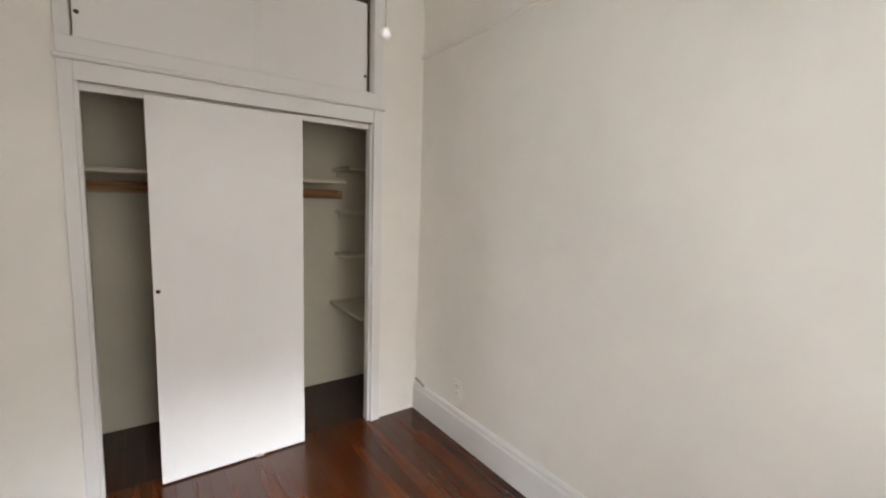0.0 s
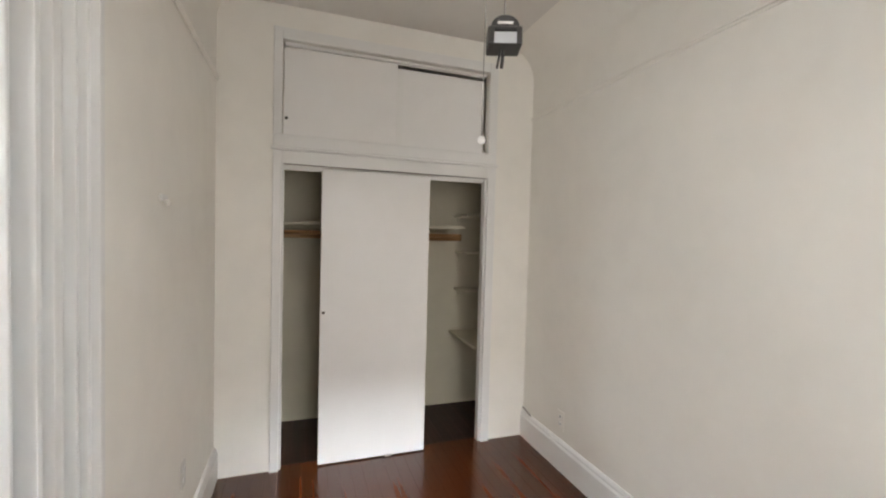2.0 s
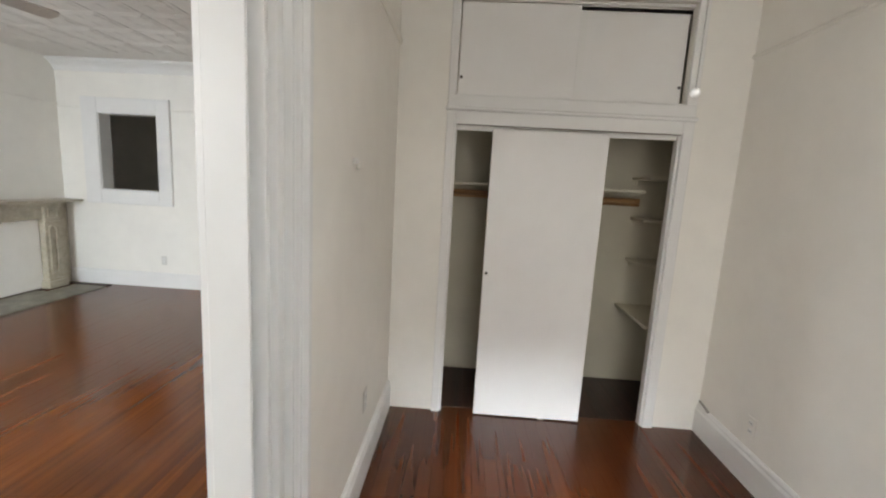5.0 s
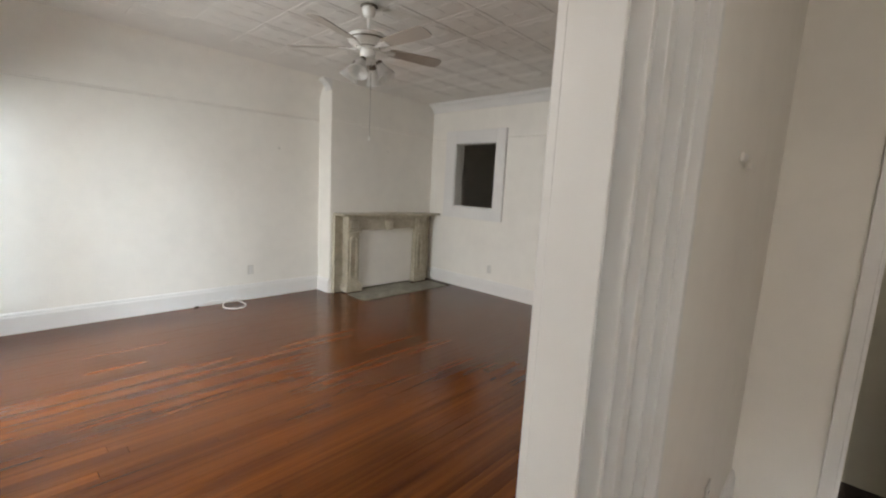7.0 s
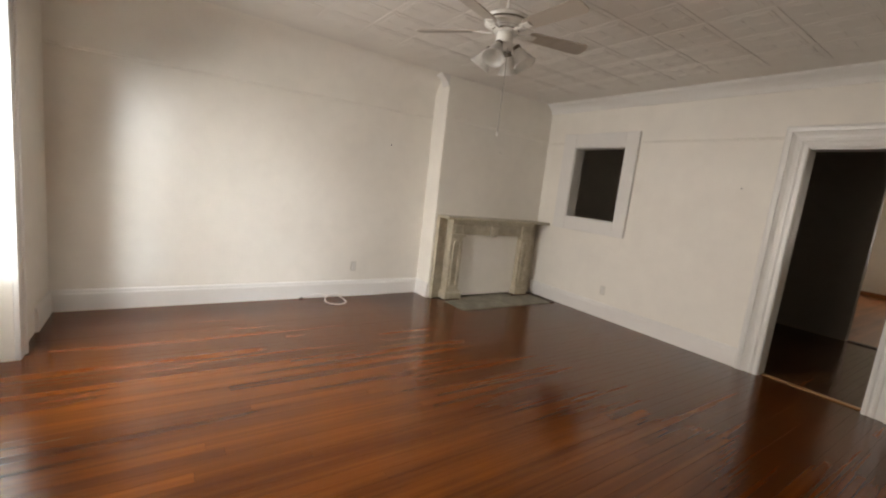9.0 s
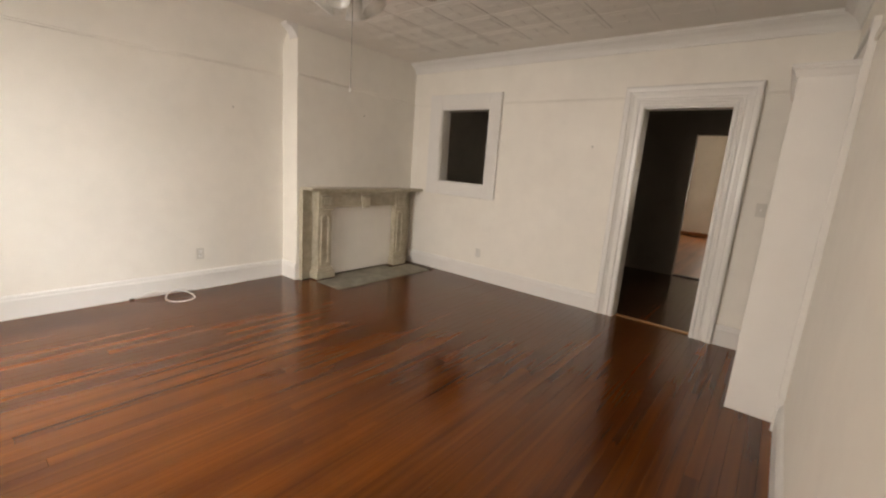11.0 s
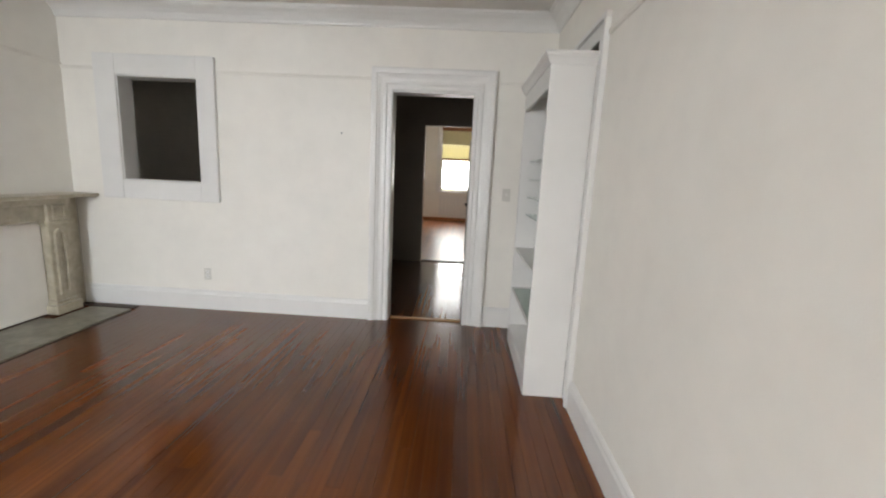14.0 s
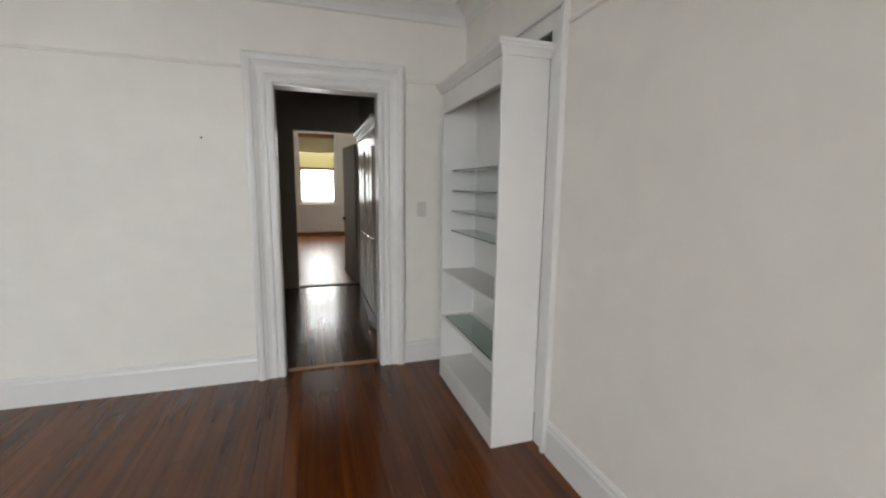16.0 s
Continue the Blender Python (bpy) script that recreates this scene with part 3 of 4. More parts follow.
def side_shelf(z, x0, y0):
    s = thing("corner_shelf", ((x0 + XE) / 2, 2.8, z), "small cream painted shelf at the closet's end", "shelf", "shelves at the closet's end")
    part("board", boxes((x0, XE, y0, 3.04, z, z + 0.02), bevel=0.003), DIMCLOSETPAINT, s)
    part("cleat", boxes((x0 + 0.03, XE, 3.02, 3.04, z - 0.035, z)), DIMCLOSETPAINT, s)
    part("cleat", boxes((XE - 0.02, XE, y0 + 0.03, 3.06, z - 0.035, z)), DIMCLOSETPAINT, s)


for z, x0, y0 in ((1.63, 1.17, 2.72), (1.325, 1.19, 2.78), (1.005, 1.19, 2.78), (0.63, 1.15, 2.46)):
    side_shelf(z, x0, y0)

# ---- small things in the small room ----
PX, PY = 0.460, 0.735
pend = thing("pendant_box", (PX, PY, 2.018), "dark grey hanging electrical box with a paper label", "pendant")
body = boxes((PX - 0.048, PX + 0.048, PY - 0.042, PY + 0.042, 2.018, 2.074), bevel=0.004)
for v in body.verts:
    if v.co.z > 2.05:
        v.co.y += 0.008
part("housing", body, DARKPLASTIC, pend)
lug = bmesh.new()
arc = [(PX + 0.040 * math.cos(math.pi * k / 12), 2.072 + 0.032 * math.sin(math.pi * k / 12)) for k in range(13)]
rims = [[lug.verts.new((px, py, pz)) for px, pz in arc] for py in (PY - 0.030, PY + 0.030)]
for k in range(13):
    lug.faces.new((rims[0][k], rims[0][(k + 1) % 13], rims[1][(k + 1) % 13], rims[1][k]))
lug.faces.new(rims[0])
lug.faces.new(rims[1])
part("arched_lug", lug, DARKPLASTIC, pend)
part("bright_strip", boxes((PX - 0.022, PX + 0.022, PY - 0.034, PY - 0.029, 2.078, 2.084)), PLASTIC, pend, "white slot across the lug")
part("seam", boxes((PX - 0.030, PX + 0.030, PY - 0.044, PY - 0.038, 2.056, 2.061)), RUBBER, pend)
part("paper_label", boxes((PX - 0.031, PX + 0.031, PY - 0.0445, PY - 0.0415, 2.020, 2.050)), LABELPAPER, pend, "pale grey paper label")
part("lead", tube([(PX - 0.010, PY, 2.018), (PX - 0.013, PY, 1.990), (PX - 0.018, PY - 0.003, 1.966)], 0.0035), DARKPLASTIC, pend)
part("lead", tube([(PX - 0.002, PY, 2.018), (PX - 0.002, PY, 1.990), (PX - 0.004, PY + 0.002, 1.968)], 0.005), DARKPLASTIC, pend)
part("cord", tube([(PX, PY, 2.10), (PX + 0.002, PY, 2.45), (PX, PY, HS)], 0.0025), CORD, pend)
pend.rotation_euler = (0, 0, radians(-20))
pull = thing("pull_cord", (0.415, 0.770, 1.752), "white ball on a thin hanging pull cord", "pull cord")
part("cord", tube([(0.415, 0.770, 1.773), (0.416, 0.770, 2.3), (0.415, 0.770, HS)], 0.0016, 6), CORD, pull)
part("ball", lathe([(0.0, -0.012), (0.006, -0.0105), (0.0105, -0.006), (0.012, 0), (0.0105, 0.006), (0.006, 0.0105), (0.0, 0.012)], 16, (0.415, 0.770, 1.764)), PLASTIC, pull, "", True)

hook = thing("wall_hook", (XQ, 1.365, 1.57), "small white painted wall hook plate", "hook")
part("plate", boxes((XQ, XQ + 0.010, 1.332, 1.398, 1.576, 1.600), bevel=0.003), WHITEMETAL, hook)
# White peg given a darker tone: its own small shadow as colour.
part("peg", boxes((XQ + 0.008, XQ + 0.026, 1.352, 1.378, 1.556, 1.580), bevel=0.005), IVORY, hook)


def outlet(name, at, axis, out, label, plate=None):
    """Duplex wall outlet: plate, two sockets with slots."""
    o = thing(name, at, label, "outlet")
    x, y, z = at

    def slab(u0, u1, z0, z1, d0, d1, bevel=0.0):
        lo, hi = sorted((out * d0, out * d1))
        if axis == "y":
            return boxes((x + u0, x + u1, y + lo, y + hi, z + z0, z + z1), bevel=bevel)
        return boxes((x + lo, x + hi, y + u0, y + u1, z + z0, z + z1), bevel=bevel)

    part("plate", slab(-0.035, 0.035, -0.057, 0.057, 0, 0.005, 0.002), plate or IVORY, o)
    if "switch" in name:
        part("toggle", slab(-0.005, 0.005, -0.010, 0.014, 0.005, 0.016, 0.002), PLASTIC, o)
    else:
        for dz in (-0.022, 0.022):
            s = part("socket", slab(-0.016, 0.016, dz - 0.014, dz + 0.014, 0.005, 0.008, 0.002), PLASTIC, o)
            part("slot", slab(-0.008, -0.005, dz - 0.004, dz + 0.006, 0.008, 0.0085), RUBBER, s)
            part("slot", slab(0.005, 0.008, dz - 0.004, dz + 0.006, 0.008, 0.0085), RUBBER, s)
    return o


outlet("wall_outlet", (XE, 1.87, 0.315), "x", -1, "white painted-over outlet on the wall", WALL)
outlet("wall_outlet", (XQ, 1.655, 0.42), "x", 1, "white outlet plate on the partition")
outlet("wall_outlet", (XW, 2.04, 0.365), "x", 1, "white outlet on the wall above the baseboard")
outlet("wall_outlet", (-3.905, YN, 0.352), "y", -1, "white outlet on the door wall")
outlet("light_switch", (-1.085, YN, 1.254), "y", -1, "white toggle switch beside the doorway")


def nail(at, out):
    n = thing("picture_nail", at, "small dark nail still in the plaster", "nail")
    v = Vector(out)
    part("shank", tube([Vector(at), Vector(at) + v * 0.008], 0.003, 6), RUBBER, n)
    part("head", tube([Vector(at) + v * 0.008, Vector(at) + v * 0.010], 0.007, 8), RUBBER, n)


nail((-2.597, YN, 1.734), (0, -1, 0))
nail((XW, 2.40, 1.857), (1, 0, 0))
nail((XC, 3.875, 1.96), (1, 0, 0))

# ---- fireplace ----
mantel = thing("fireplace_mantel", (-5.180, 3.85, 0), "worn grey-cream marble mantelpiece with panelled pilasters", "fireplace")
MF = -5.180
sh = bmesh.new()
box(sh, MF, -4.925, 2.99, 4.785, 1.052, 1.082, 0.008, 2)
part("mantel_shelf", sh, MARBLE, mantel)
part("shelf_bed_mould", boxes((MF, -5.018, 3.13, 4.57, 0.995, 1.052), bevel=0.003), MARBLE, mantel)


def spandrel(y, side, z, r):
    """Hollow corner piece under the frieze, where the opening turns down into a pilaster."""
    bm = bmesh.new()
    prof = [(y, z), (y, z - r)] + [(y + side * r * (1 - math.cos(t)), z - r + r * math.sin(t)) for t in [math.pi / 2 * i / 8 for i in range(1, 9)]]
    a, b = [bm.verts.new((MF, *p)) for p in prof], [bm.verts.new((-5.06, *p)) for p in prof]
    for i in range(len(prof)):
        j = (i + 1) % len(prof)
        bm.faces.new((a[i], a[j], b[j], b[i]))
    bm.faces.new(a)
    bm.faces.new(b)
    return bm


part("spandrel", spandrel(3.335, 1, 0.851, 0.075), MARBLE, mantel)
part("spandrel", spandrel(4.375, -1, 0.851, 0.075), MARBLE, mantel)
part("frieze", boxes((MF, -5.055, 3.33, 4.375, 0.85, 0.995), bevel=0.004), MARBLE, mantel)
key = boxes((-5.055, -5.012, 3.76, 3.92, 0.835, 0.99), (-5.012, -4.998, 3.785, 3.895, 0.86, 0.975), bevel=0.01)
for v in key.verts:
    v.co.y = 3.84 + (v.co.y - 3.84) * (0.62 + 0.38 * (v.co.z - 0.835) / 0.155)
part("keystone", key, MARBLE, mantel)
part("side_slip", boxes((MF, MF + 0.028, 3.005, 3.135, 0, 1.05), bevel=0.003), MARBLE, mantel)
part("slip_edge", boxes((MF, MF + 0.062, 2.985, 3.005, 0, 1.05), bevel=0.004), MARBLE, mantel)
part("side_slip", boxes((MF, MF + 0.035, 4.57, 4.77, 0, 1.05), bevel=0.003), MARBLE, mantel)


def arch_panel(bm, x, y0, y1, z0, z1, w, d):
    """Raised rim of a round-topped sunk panel."""
    n = 10
    outer, inner = [(y0, z0), (y1, z0)], [(y0 + w, z0 + w), (y1 - w, z0 + w)]
    c, r = (y0 + y1) / 2, (y1 - y0) / 2
    for i in range(n + 1):
        a = math.pi * i / n
        outer.append((c + r * math.cos(a), z1 - r + r * math.sin(a)))
        inner.append((c + (r - w) * math.cos(a), z1 - r + (r - w) * math.sin(a)))
    ro, ri = [bm.verts.new((x + d, *p)) for p in outer], [bm.verts.new((x + d, *p)) for p in inner]
    bo, bi = [bm.verts.new((x, *p)) for p in outer], [bm.verts.new((x, *p)) for p in inner]
    k = len(ro)
    for i in range(k):
        j = (i + 1) % k
        bm.faces.new((ro[i], ro[j], ri[j], ri[i]))
        bm.faces.new((ro[i], bo[i], bo[j], ro[j]))
        bm.faces.new((ri[i], ri[j], bi[j], bi[i]))


for y0, y1 in ((3.135, 3.345), (4.365, 4.565)):
    p = part("pilaster", boxes((MF, -5.045, y0 + 0.01, y1 - 0.01, 0.10, 0.82), bevel=0.004), MARBLE, mantel)
    bm = bmesh.new()
    arch_panel(bm, -5.045, y0 + 0.045, y1 - 0.045, 0.18, 0.775, 0.026, 0.020)
    part("panel_rim", bm, MARBLE, p)
    part("pilaster_base", boxes((MF, -5.005, y0 - 0.025, y1 + 0.025, 0.012, 0.095), (MF, -5.020, y0 - 0.01, y1 + 0.01, 0.095, 0.125), (MF, -5.035, y0, y1, 0.125, 0.14), bevel=0.006), MARBLE, mantel)
    part("pilaster_capital", boxes((MF, -5.015, y0 - 0.005, y1 + 0.005, 0.82, 0.85), (MF, -5.030, y0, y1, 0.85, 0.995), bevel=0.005), MARBLE, mantel)
    part("corner_block", boxes((-5.030, -5.016, y0 + 0.035, y1 - 0.035, 0.865, 0.885), (-5.030, -5.016, y0 + 0.035, y1 - 0.035, 0.965, 0.985), (-5.030, -5.016, y0 + 0.035, y0 + 0.058, 0.885, 0.965), (-5.030, -5.016, y1 - 0.058, y1 - 0.035, 0.885, 0.965), (-5.030, -5.020, y0 + 0.075, y1 - 0.075, 0.90, 0.95), bevel=0.004), MARBLE, mantel)
board = thing("fireplace_board", (-5.120, 3.83, 0.02), "plain white painted board closing the fireplace", "board")
part("board", boxes((MF + 0.002, -5.110, 3.345, 4.365, 0.02, 0.85), bevel=0.002), WALL, board)

hearth = thing("hearth", (-4.78, 3.9, 0), "worn grey slate hearth set in the floor", "hearth")
for x0, x1, y0, y1 in ((-5.11, -4.58, 3.38, 3.78), (-5.11, -4.58, 3.785, 4.28), (-4.99, -4.58, 3.10, 3.375), (-4.99, -4.58, 4.285, 4.64)):
    part("slab", boxes((x0, x1, y0, y1, -0.01, 0.006), bevel=0.003), SLATE, hearth)

patch = thing("floor_patch", (-4.8, 4.70, 0), "short dark board set in the floor beside the hearth", "floorboard")
part("board", boxes((-5.10, -4.58, 4.655, 4.735, -0.01, 0.008), bevel=0.002), DARKFLOOR, patch)
stub = thing("cable_stub", (XE - 0.03, 2.27, 0.195), "stub of old painted cable on the baseboard", "cable")
part("cord", tube([(XE - 0.01, 2.33, 0.215), (XE - 0.016, 2.28, 0.213), (XE - 0.014, 2.22, 0.197)], 0.007), CORD, stub)

# ---- bookcase ----
bk = thing("bookcase", (-0.89, 4.02, 0), "white painted bookcase with wood and glass shelves", "bookcase")
BX0, BX1, BY0, BY1, BT = -1.015, XP - 0.0185, 3.524, 4.49, 2.065
part("side_panel", boxes((BX0, BX1, BY0, BY0 + 0.022, 0, BT), bevel=0.002), TRIM, bk)
part("side_panel", boxes((BX0, BX1, BY1 - 0.022, BY1, 0, BT), bevel=0.002), TRIM, bk)
part("back_panel", boxes((BX1 - 0.008, BX1, BY0 + 0.022, BY1 - 0.022, 0, BT)), TRIM, bk)
part("top_panel", boxes((BX0 + 0.02, BX1 - 0.008, BY0 + 0.022, BY1 - 0.022, BT - 0.02, BT)), TRIM, bk)
part("frieze_board", boxes((BX0, BX0 + 0.02, BY0 + 0.022, BY1 - 0.022, 1.935, BT), bevel=0.002), TRIM, bk)
part("plinth", boxes((BX0, BX0 + 0.02, BY0 + 0.022, BY1 - 0.022, 0, 0.13), bevel=0.002), TRIM, bk)
cr = [(0, 0), (0.008, 0), (0.012, 0.012), (0.022, 0.03), (0.03, 0.038), (0.03, 0.05), (0.036, 0.054), (0.036, 0.068), (0, 0.068)]
part("cornice", sweep(cr, [((BX1, BY0, BT), (0, -1, 0)), ((BX0, BY0, BT), (-1, -1, 0)), ((BX0, BY1, BT), (-1, 1, 0))]), TRIM, bk)
part("cornice_cover", boxes((BX0, BX1, BY0, BY1, BT, BT + 0.06)), TRIM, bk)
for z in (0.13, 0.465, 0.812):
    part("shelf", boxes((BX0 + 0.004, BX1 - 0.008, BY0 + 0.022, BY1 - 0.022, z, z + 0.022), bevel=0.002), TRIM, bk)
for z in (1.112, 1.255, 1.398, 1.541):
    g = part("glass_shelf", boxes((BX0 + 0.07, BX1 - 0.012, BY0 + 0.024, BY1 - 0.024, z, z + 0.008), bevel=0.001), SHELFGLASS, bk, "clear glass shelf with a green edge")
    for y in (BY0 + 0.022, BY1 - 0.03):
        for x in (BX0 + 0.09, BX1 - 0.05):
            part("shelf_pin", boxes((x, x + 0.008, y, y + 0.008, z - 0.008, z)), CHROME, g)
spare = thing("spare_glass_shelf", (-0.9, 4.0, 0.487), "spare sheet of green-edged glass lying on a shelf", "glass shelf")
part("sheet", boxes((BX0 + 0.012, BX1 - 0.06, BY0 + 0.05, BY1 - 0.10, 0.4875, 0.4955), bevel=0.001), SHELFGLASS, spare)

# ---- ceiling fan ----
FX, FY = -3.02, 1.92
fan = thing("ceiling_fan", (FX, FY, H - 0.014), "white ceiling fan with five wooden blades and glass lamp shades", "ceiling fan")
part("canopy", lathe([(0.0, H - 0.020), (0.046, H - 0.020), (0.050, H - 0.03), (0.047, H - 0.06), (0.036, H - 0.085), (0.016, H - 0.092), (0.0, H - 0.092)], 28, (FX, FY, 0)), WHITEMETAL, fan, "", True)
part("ceiling_plate", lathe([(0.0, H - 0.012), (0.062, H - 0.012), (0.064, H - 0.018), (0.05, H - 0.022), (0.0, H - 0.022)], 28, (FX, FY, 0)), VENT, fan, "dark ceiling plate", True)
part("down_rod", lathe([(0.010, 2.55), (0.010, H - 0.085)], 12, (FX, FY, 0)), WHITEMETAL, fan, "", True)
part("motor_housing", lathe([(0.0, 2.572), (0.05, 2.57), (0.075, 2.56), (0.125, 2.548), (0.145, 2.535), (0.148, 2.52), (0.132, 2.512), (0.142, 2.505), (0.138, 2.49), (0.10, 2.475), (0.085, 2.455), (0.0, 2.452)], 36, (FX, FY, 0)), WHITEMETAL, fan, "", True)
part("vent_ring", lathe([(0.120, 2.515), (0.146, 2.513), (0.1465, 2.504), (0.120, 2.501)], 36, (FX, FY, 0)), VENT, fan, "dark vent ring", True)
part("flywheel", lathe([(0.0, 2.4525), (0.088, 2.456), (0.092, 2.468), (0.104, 2.478)], 30, (FX, FY, 0)), VENT, fan, "dark flywheel under the motor", True)
part("switch_housing", lathe([(0.0, 2.452), (0.05, 2.452), (0.056, 2.43), (0.056, 2.40), (0.048, 2.385), (0.0, 2.382)], 24, (FX, FY, 0)), WHITEMETAL, fan, "", True)
part("lamp_plate", lathe([(0.0, 2.384), (0.06, 2.382), (0.07, 2.372), (0.055, 2.355), (0.02, 2.345), (0.0, 2.343)], 24, (FX, FY, 0)), WHITEMETAL, fan, "", True)


def turned(bm, angle, at, pitch=0.0):
    m = Matrix.Translation(at) @ Matrix.Rotation(radians(angle), 4, "Z") @ Matrix.Rotation(radians(pitch), 4, "X")
    bmesh.ops.transform(bm, verts=bm.verts, matrix=m)
    return bm


def blade_mesh():
    bm = bmesh.new()
    rows = [(0.17, 0.036), (0.19, 0.046), (0.21, 0.050), (0.36, 0.057), (0.51, 0.063), (0.565, 0.063), (0.587, 0.058), (0.60, 0.044), (0.605, 0.018)]
    top = [bm.verts.new((r, w, 0.003)) for r, w in rows] + [bm.verts.new((r, -w, 0.003)) for r, w in reversed(rows)]
    low = [bm.verts.new((v.co.x, v.co.y, -0.003)) for v in top]
    bm.faces.new(top)
    bm.faces.new(low[::-1])
    for i in range(len(top)):
        j = (i + 1) % len(top)
        bm.faces.new((top[i], low[i], low[j], top[j]))
    return bm


for k in range(5):
    a = 74 + 72 * k
    b = part("blade", turned(blade_mesh(), a, (FX, FY, 2.462), -13), BLADEWOOD, fan, "pale wooden fan blade")
    iron = boxes((0.08, 0.16, -0.012, 0.012, -0.016, -0.006), (0.14, 0.215, -0.028, 0.028, -0.011, -0.0035), bevel=0.003)
    part("blade_iron", turned(iron, a, (FX, FY, 2.462), -9), WHITEMETAL, b)
for k in range(4):
    a = 30 + 90 * k
    arm = part("lamp_arm", turned(tube([(0.04, 0, 0), (0.07, 0, 0.004), (0.09, 0, -0.012)], 0.009), a, (FX, FY, 2.366)), WHITEMETAL, fan, "", True)
    cup = lathe([(0.0, 0.0), (0.024, 0.0), (0.026, -0.02), (0.03, -0.026)], 16)
    s = lathe([(0.026, -0.022), (0.034, -0.04), (0.044, -0.07), (0.056, -0.10), (0.068, -0.125), (0.073, -0.135), (0.070, -0.135), (0.053, -0.10), (0.041, -0.07), (0.031, -0.04), (0.024, -0.024)], 36, flutes=12, depth=0.025)
    for bmx, nm, mt, lb in ((cup, "lamp_socket", VENT, "dark bronze lamp socket"), (s, "lamp_shade", FROSTED, "fluted bell glass lamp shade")):
        bmesh.ops.rotate(bmx, verts=bmx.verts, matrix=Matrix.Rotation(radians(-32), 3, "Y"))
        bmesh.ops.translate(bmx, verts=bmx.verts, vec=(0.085, 0, -0.005))
        part(nm, turned(bmx, a, (FX, FY, 2.366)), mt, fan if nm == "lamp_shade" else arm, lb, True)
chain = part("pull_chain", tube([(FX + 0.04, FY, 2.39), (FX + 0.045, FY, 2.2), (FX + 0.045, FY, 1.82)], 0.002, 6), CORD, fan, "thin pull chain with a small knob")
part("chain_knob", lathe([(0.0, 0.0), (0.006, -0.004), (0.008, -0.014), (0.005, -0.026), (0.0, -0.028)], 10, (FX + 0.045, FY, 1.822)), WHITEMETAL, chain, "", True)

# ---- loose cable ----
cable = thing("loose_cable", (-5.2, 1.75, 0), "loop of white cable lying by the baseboard", "cable")
pts = [(-5.435, 1.45, 0.007)]
pts += [(-5.43 + 0.02 * i / 6, 1.45 + 0.27 * i / 6, 0.007 + 0.045 * math.sin(math.pi * i / 7)) for i in range(1, 7)]
for i in range(0, 25):
    s = 2 * math.pi * i / 24
    pts.append((-5.27 - 0.145 * math.cos(s), 1.72 + 0.14 * math.sin(s) + 0.004 * i, 0.006 + 0.035 * max(0.0, math.cos(s)) + (0.01 if i == 24 else 0)))
pts += [(-5.43, 1.95 + 0.12 * i, 0.006) for i in range(5)]
part("cord", tube(pts, 0.006), PLASTIC, cable, "", True)
part("plug", tube([(-5.437, 1.41, 0.008), (-5.437, 1.45, 0.008)], 0.008), DARKPLASTIC, cable)
jack = thing("cable_jack", (XP - 0.023, 2.35, 0.10), "cream phone jack with a stub of cord on the baseboard", "jack")
part("block", boxes((XP - 0.045, XP - 0.022, 2.32, 2.375, 0.125, 0.188), bevel=0.004), PLASTIC, jack)
part("cord", tube([(XP - 0.035, 2.335, 0.125), (XP - 0.05, 2.30, 0.05), (XP - 0.06, 2.20, 0.006)], 0.004), PLASTIC, jack)

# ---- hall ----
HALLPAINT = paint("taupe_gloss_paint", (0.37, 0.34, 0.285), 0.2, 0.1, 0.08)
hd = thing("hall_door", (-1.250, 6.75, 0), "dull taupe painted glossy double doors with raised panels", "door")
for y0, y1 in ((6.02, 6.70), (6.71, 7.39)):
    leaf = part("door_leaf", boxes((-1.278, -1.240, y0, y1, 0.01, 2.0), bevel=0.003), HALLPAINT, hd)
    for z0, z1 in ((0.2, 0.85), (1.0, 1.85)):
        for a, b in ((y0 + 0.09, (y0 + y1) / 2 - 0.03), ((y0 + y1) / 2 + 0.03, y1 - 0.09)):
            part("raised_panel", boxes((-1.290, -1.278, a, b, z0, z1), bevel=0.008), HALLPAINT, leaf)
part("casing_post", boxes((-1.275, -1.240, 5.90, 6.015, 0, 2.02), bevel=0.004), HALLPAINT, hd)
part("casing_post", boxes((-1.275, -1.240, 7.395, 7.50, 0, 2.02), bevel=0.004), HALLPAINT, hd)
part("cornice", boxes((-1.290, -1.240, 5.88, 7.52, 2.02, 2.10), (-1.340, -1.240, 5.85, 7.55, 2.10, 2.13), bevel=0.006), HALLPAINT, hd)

# ---- far room ----
setting("trim", boxes((-2.10, -1.24, YM + 0.02, YM + 0.10, -0.004, 0.014), bevel=0.004), DARKFLOOR, "dark worn wooden threshold", "threshold")
fl = thing("open_door", (-1.25, 7.79, 0), "dull grey-green door leaf standing open", "door")
lf = boxes((0.0, 0.035, 0.0, 0.82, 0.01, 2.02), bevel=0.002)
bmesh.ops.transform(lf, verts=lf.verts, matrix=Matrix.Translation((-1.30, 7.79, 0)) @ Matrix.Rotation(radians(7), 4, "Z"))
GREEN = paint("grey_green_paint", (0.20, 0.20, 0.17), 0.4, 0.2, 0.1)
lf2 = part("door_leaf", lf, GREEN, fl)
part("knob", lathe([(0.0, 0.03), (0.018, 0.028), (0.026, 0.014), (0.024, 0.0), (0.01, -0.01), (0.01, -0.03)], 14, (-1.41, 8.5, 0.90)), RUBBER, lf2, "dark door knob", True)
stop = thing("door_stop", (-1.36, 8.72, 0), "small dark door stop on the floor", "door stop")
part("block", boxes((-1.40, -1.32, 8.68, 8.74, 0.0, 0.06), bevel=0.01), RUBBER, stop)
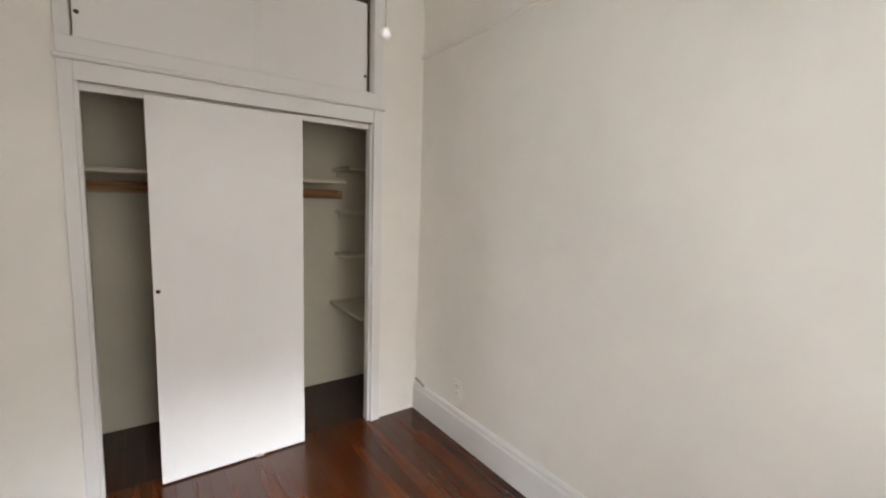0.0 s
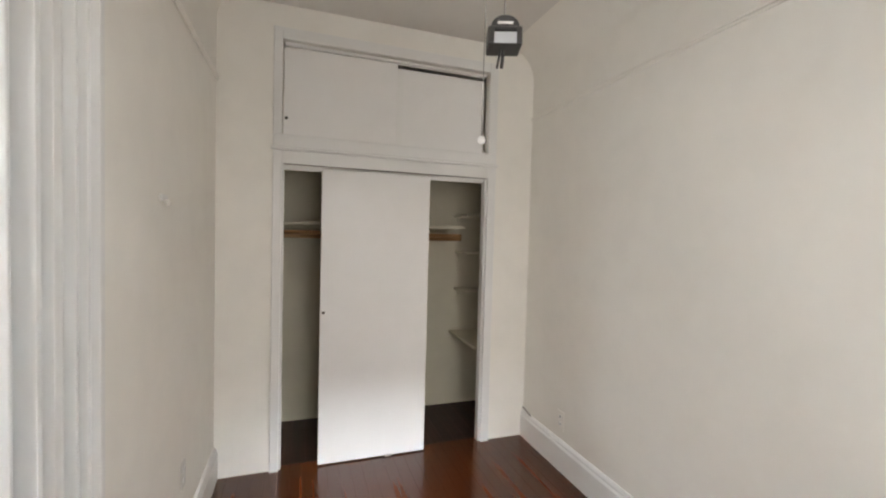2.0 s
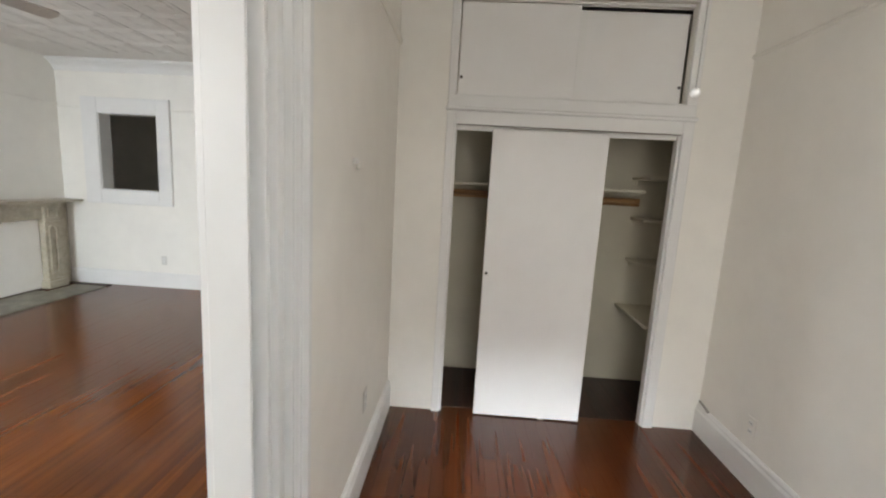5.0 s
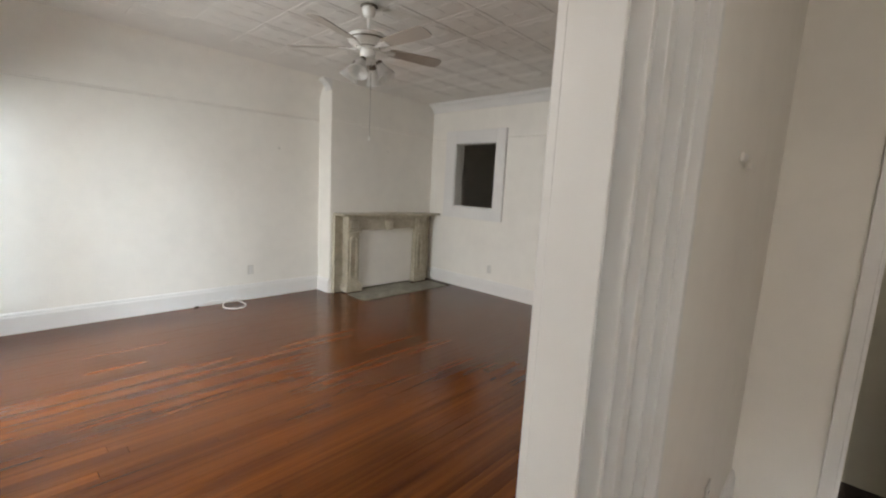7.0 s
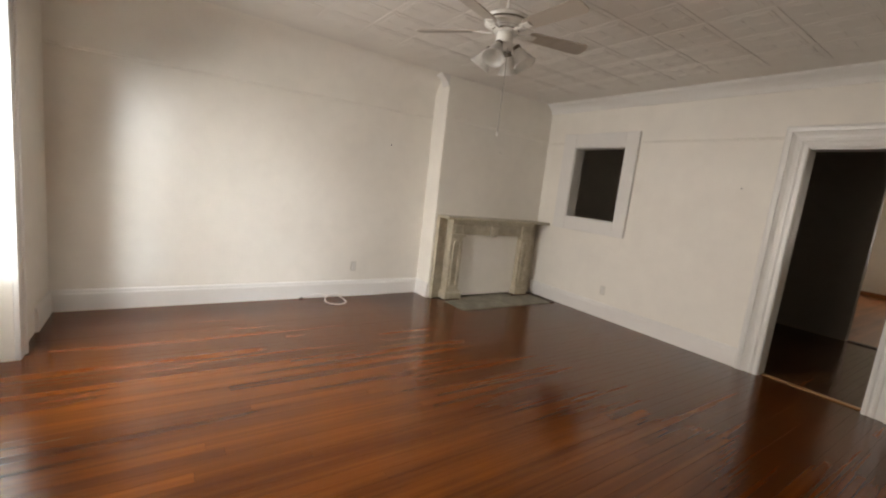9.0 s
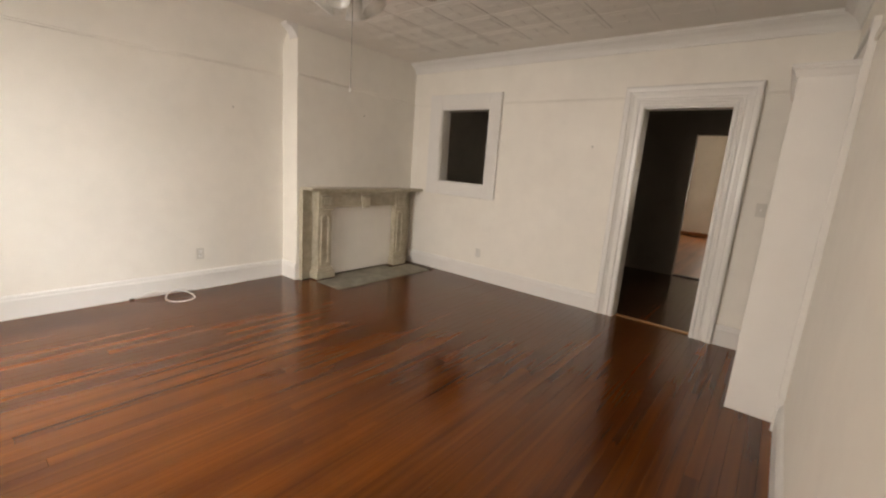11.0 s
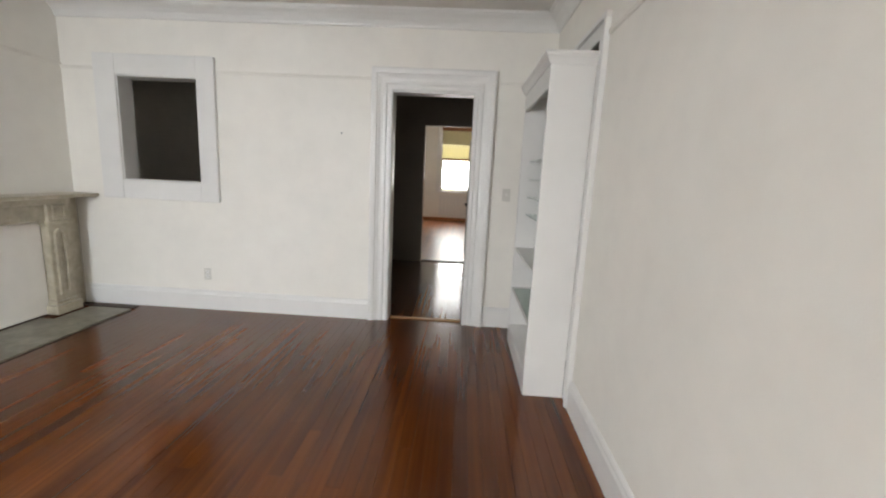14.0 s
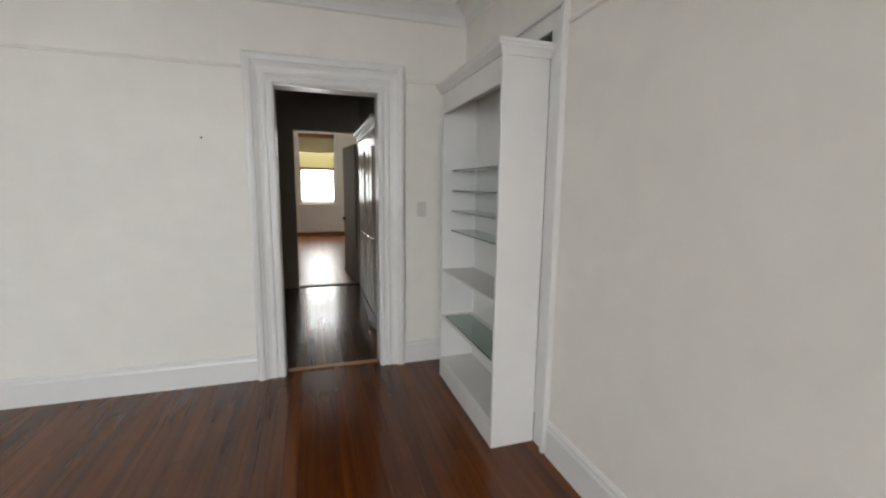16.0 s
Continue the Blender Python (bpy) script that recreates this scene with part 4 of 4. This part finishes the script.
sash_window("window_5", -2.19, -1.23, YF + 0.06, 0.90, 2.85, "white painted sash window, bright with daylight")
setting("window_sill", boxes((-2.28, -1.14, YF - 0.06, YF, 0.87, 0.90), bevel=0.005), TRIM, "white painted window sill", "sill")
setting("trim", boxes((-2.32, -2.19, YF - 0.03, YF, 0.90, 2.85), (-1.23, -1.10, YF - 0.03, YF, 0.90, 2.85), (-2.32, -1.10, YF - 0.032, YF, 2.85, 2.98), bevel=0.004), TRIM, "white painted window casing", "casing")
shade = thing("window_shade", (-1.71, YF + 0.01, 1.85), "half-drawn translucent yellow-green shade with brown bars", "shade")
part("cloth", boxes((-2.17, -1.25, YF + 0.004, YF + 0.007, 1.92, 2.79)), SHADE, shade)
part("valance", boxes((-2.19, -1.23, YF - 0.02, YF + 0.02, 2.75, 2.85), bevel=0.004), BROWN, shade, "brown wooden valance")
part("bottom_bar", boxes((-2.18, -1.24, YF - 0.006, YF + 0.014, 1.87, 1.92), bevel=0.004), BROWN, shade, "brown bottom bar")
rad = thing("wainscot_panel", (-1.71, YF, 0.06), "white boarded panel under the far window", "panel")
for i in range(10):
    x0 = -2.2 + 0.11 * i
    part("board", boxes((x0, x0 + 0.104, YF - 0.03, YF, 0.12, 0.80), bevel=0.004), TRIM, rad)
part("foot_rail", boxes((-3.25, -0.35, YF - 0.04, YF, 0, 0.10), bevel=0.004), BROWN, rad, "brown foot board")
setting("backdrop_yard", boxes((-6, 3, YF + 3.0, YF + 3.05, -1, 6)), YARD, "bright overcast yard outside", "backdrop")

# ---- floors ----
def lay_boards(parent, material, x0, x1, y0, y1, width, seed, skips=(), joined=False, longest=3.4, tilt=0.0004):
    """Boards along y, each with bevelled edges and its own length; skips are holes (x0, x1, y0, y1)."""
    rng = random.Random(seed)
    meshes = {}
    n = max(1, round((x1 - x0) / width))
    w = (x1 - x0) / n
    whole = bmesh.new()
    for i in range(n):
        a = x0 + i * w
        y = y0
        length = rng.uniform(0.8, longest)
        while y < y1 - 0.01:
            e = min(y + length, y1)
            if y1 - e < 0.4:
                e = y1
            pieces = [(y, e)]
            for s in skips:
                if a + w > s[0] + 0.01 and a < s[1] - 0.01:
                    cut = []
                    for p, q in pieces:
                        if q <= s[2] or p >= s[3]:
                            cut.append((p, q))
                        else:
                            if p < s[2]:
                                cut.append((p, s[2]))
                            if q > s[3]:
                                cut.append((s[3], q))
                    pieces = cut
            for p, q in pieces:
                drop = rng.uniform(0, 0.0008)
                if joined:
                    box(whole, a + 0.0008, a + w - 0.0008, p + 0.0008, q - 0.0008, -0.018, -drop)
                    continue
                me = bpy.data.meshes.new("plank")
                hx, L, c = w / 2 - 0.0003, q - p - 0.0006, 0.0006
                v = [(-hx, 0, -0.018), (hx, 0, -0.018), (hx, L, -0.018), (-hx, L, -0.018), (-hx, 0, -c), (hx, 0, -c), (hx, L, -c), (-hx, L, -c), (-hx + c, c, 0), (hx - c, c, 0), (hx - c, L - c, 0), (-hx + c, L - c, 0)]
                me.from_pydata(v, [], [(0, 1, 5, 4), (1, 2, 6, 5), (2, 3, 7, 6), (3, 0, 4, 7), (4, 5, 9, 8), (5, 6, 10, 9), (6, 7, 11, 10), (7, 4, 8, 11), (8, 9, 10, 11)])
                me.materials.append(material)
                ob = new("plank", me)
                ob.parent = parent
                ob.location = (a + w / 2, p + 0.0006, -drop)
                ob.rotation_euler = (0, rng.gauss(0, tilt), 0)
            y = e
            length = rng.uniform(1.0, longest)
    if joined:
        ob = mesh_object("planks", whole, material)
        ob.parent = parent
        ob["kind"] = "stuff"
    else:
        whole.free()


sub = setting("floor_living", boxes((XW, XP, YS - 0.3, YN + 0.075, -0.1, -0.012), (XP, XQ, -0.5, JY, -0.1, -0.012)), GAP, "glossy red-brown varnished plank floor", "floor")
lay_boards(sub, FLOOR, XW, XP, YS - 0.3, YN + 0.075, 0.072, 3, [(-5.11, -4.58, 3.38, 4.28), (-4.99, -4.58, 3.10, 4.64), (-5.5, XC + 0.01, YB, 4.8)], longest=4.6)
lay_boards(sub, FLOOR, XP, XQ, -0.5, JY + 0.01, 0.072, 4)
sub2 = setting("floor_small", boxes((XQ, XE, YS - 0.3, YC + 0.05, -0.1, -0.012)), GAP, "red-brown varnished plank floor, darkened for the room's low light", "floor")
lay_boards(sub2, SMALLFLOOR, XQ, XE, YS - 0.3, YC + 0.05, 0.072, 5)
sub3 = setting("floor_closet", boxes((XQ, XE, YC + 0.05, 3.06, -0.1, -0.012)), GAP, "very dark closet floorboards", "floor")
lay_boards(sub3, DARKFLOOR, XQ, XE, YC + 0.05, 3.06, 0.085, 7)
sub4 = setting("floor_hall", boxes((XW, -1.12, YN + 0.075, YM + 0.06, -0.1, -0.012)), GAP, "dark glossy plank floor", "floor")
lay_boards(sub4, HALLFLOOR, XW, -1.12, YN + 0.075, YM + 0.06, 0.065, 9, longest=2.6, tilt=0.006)
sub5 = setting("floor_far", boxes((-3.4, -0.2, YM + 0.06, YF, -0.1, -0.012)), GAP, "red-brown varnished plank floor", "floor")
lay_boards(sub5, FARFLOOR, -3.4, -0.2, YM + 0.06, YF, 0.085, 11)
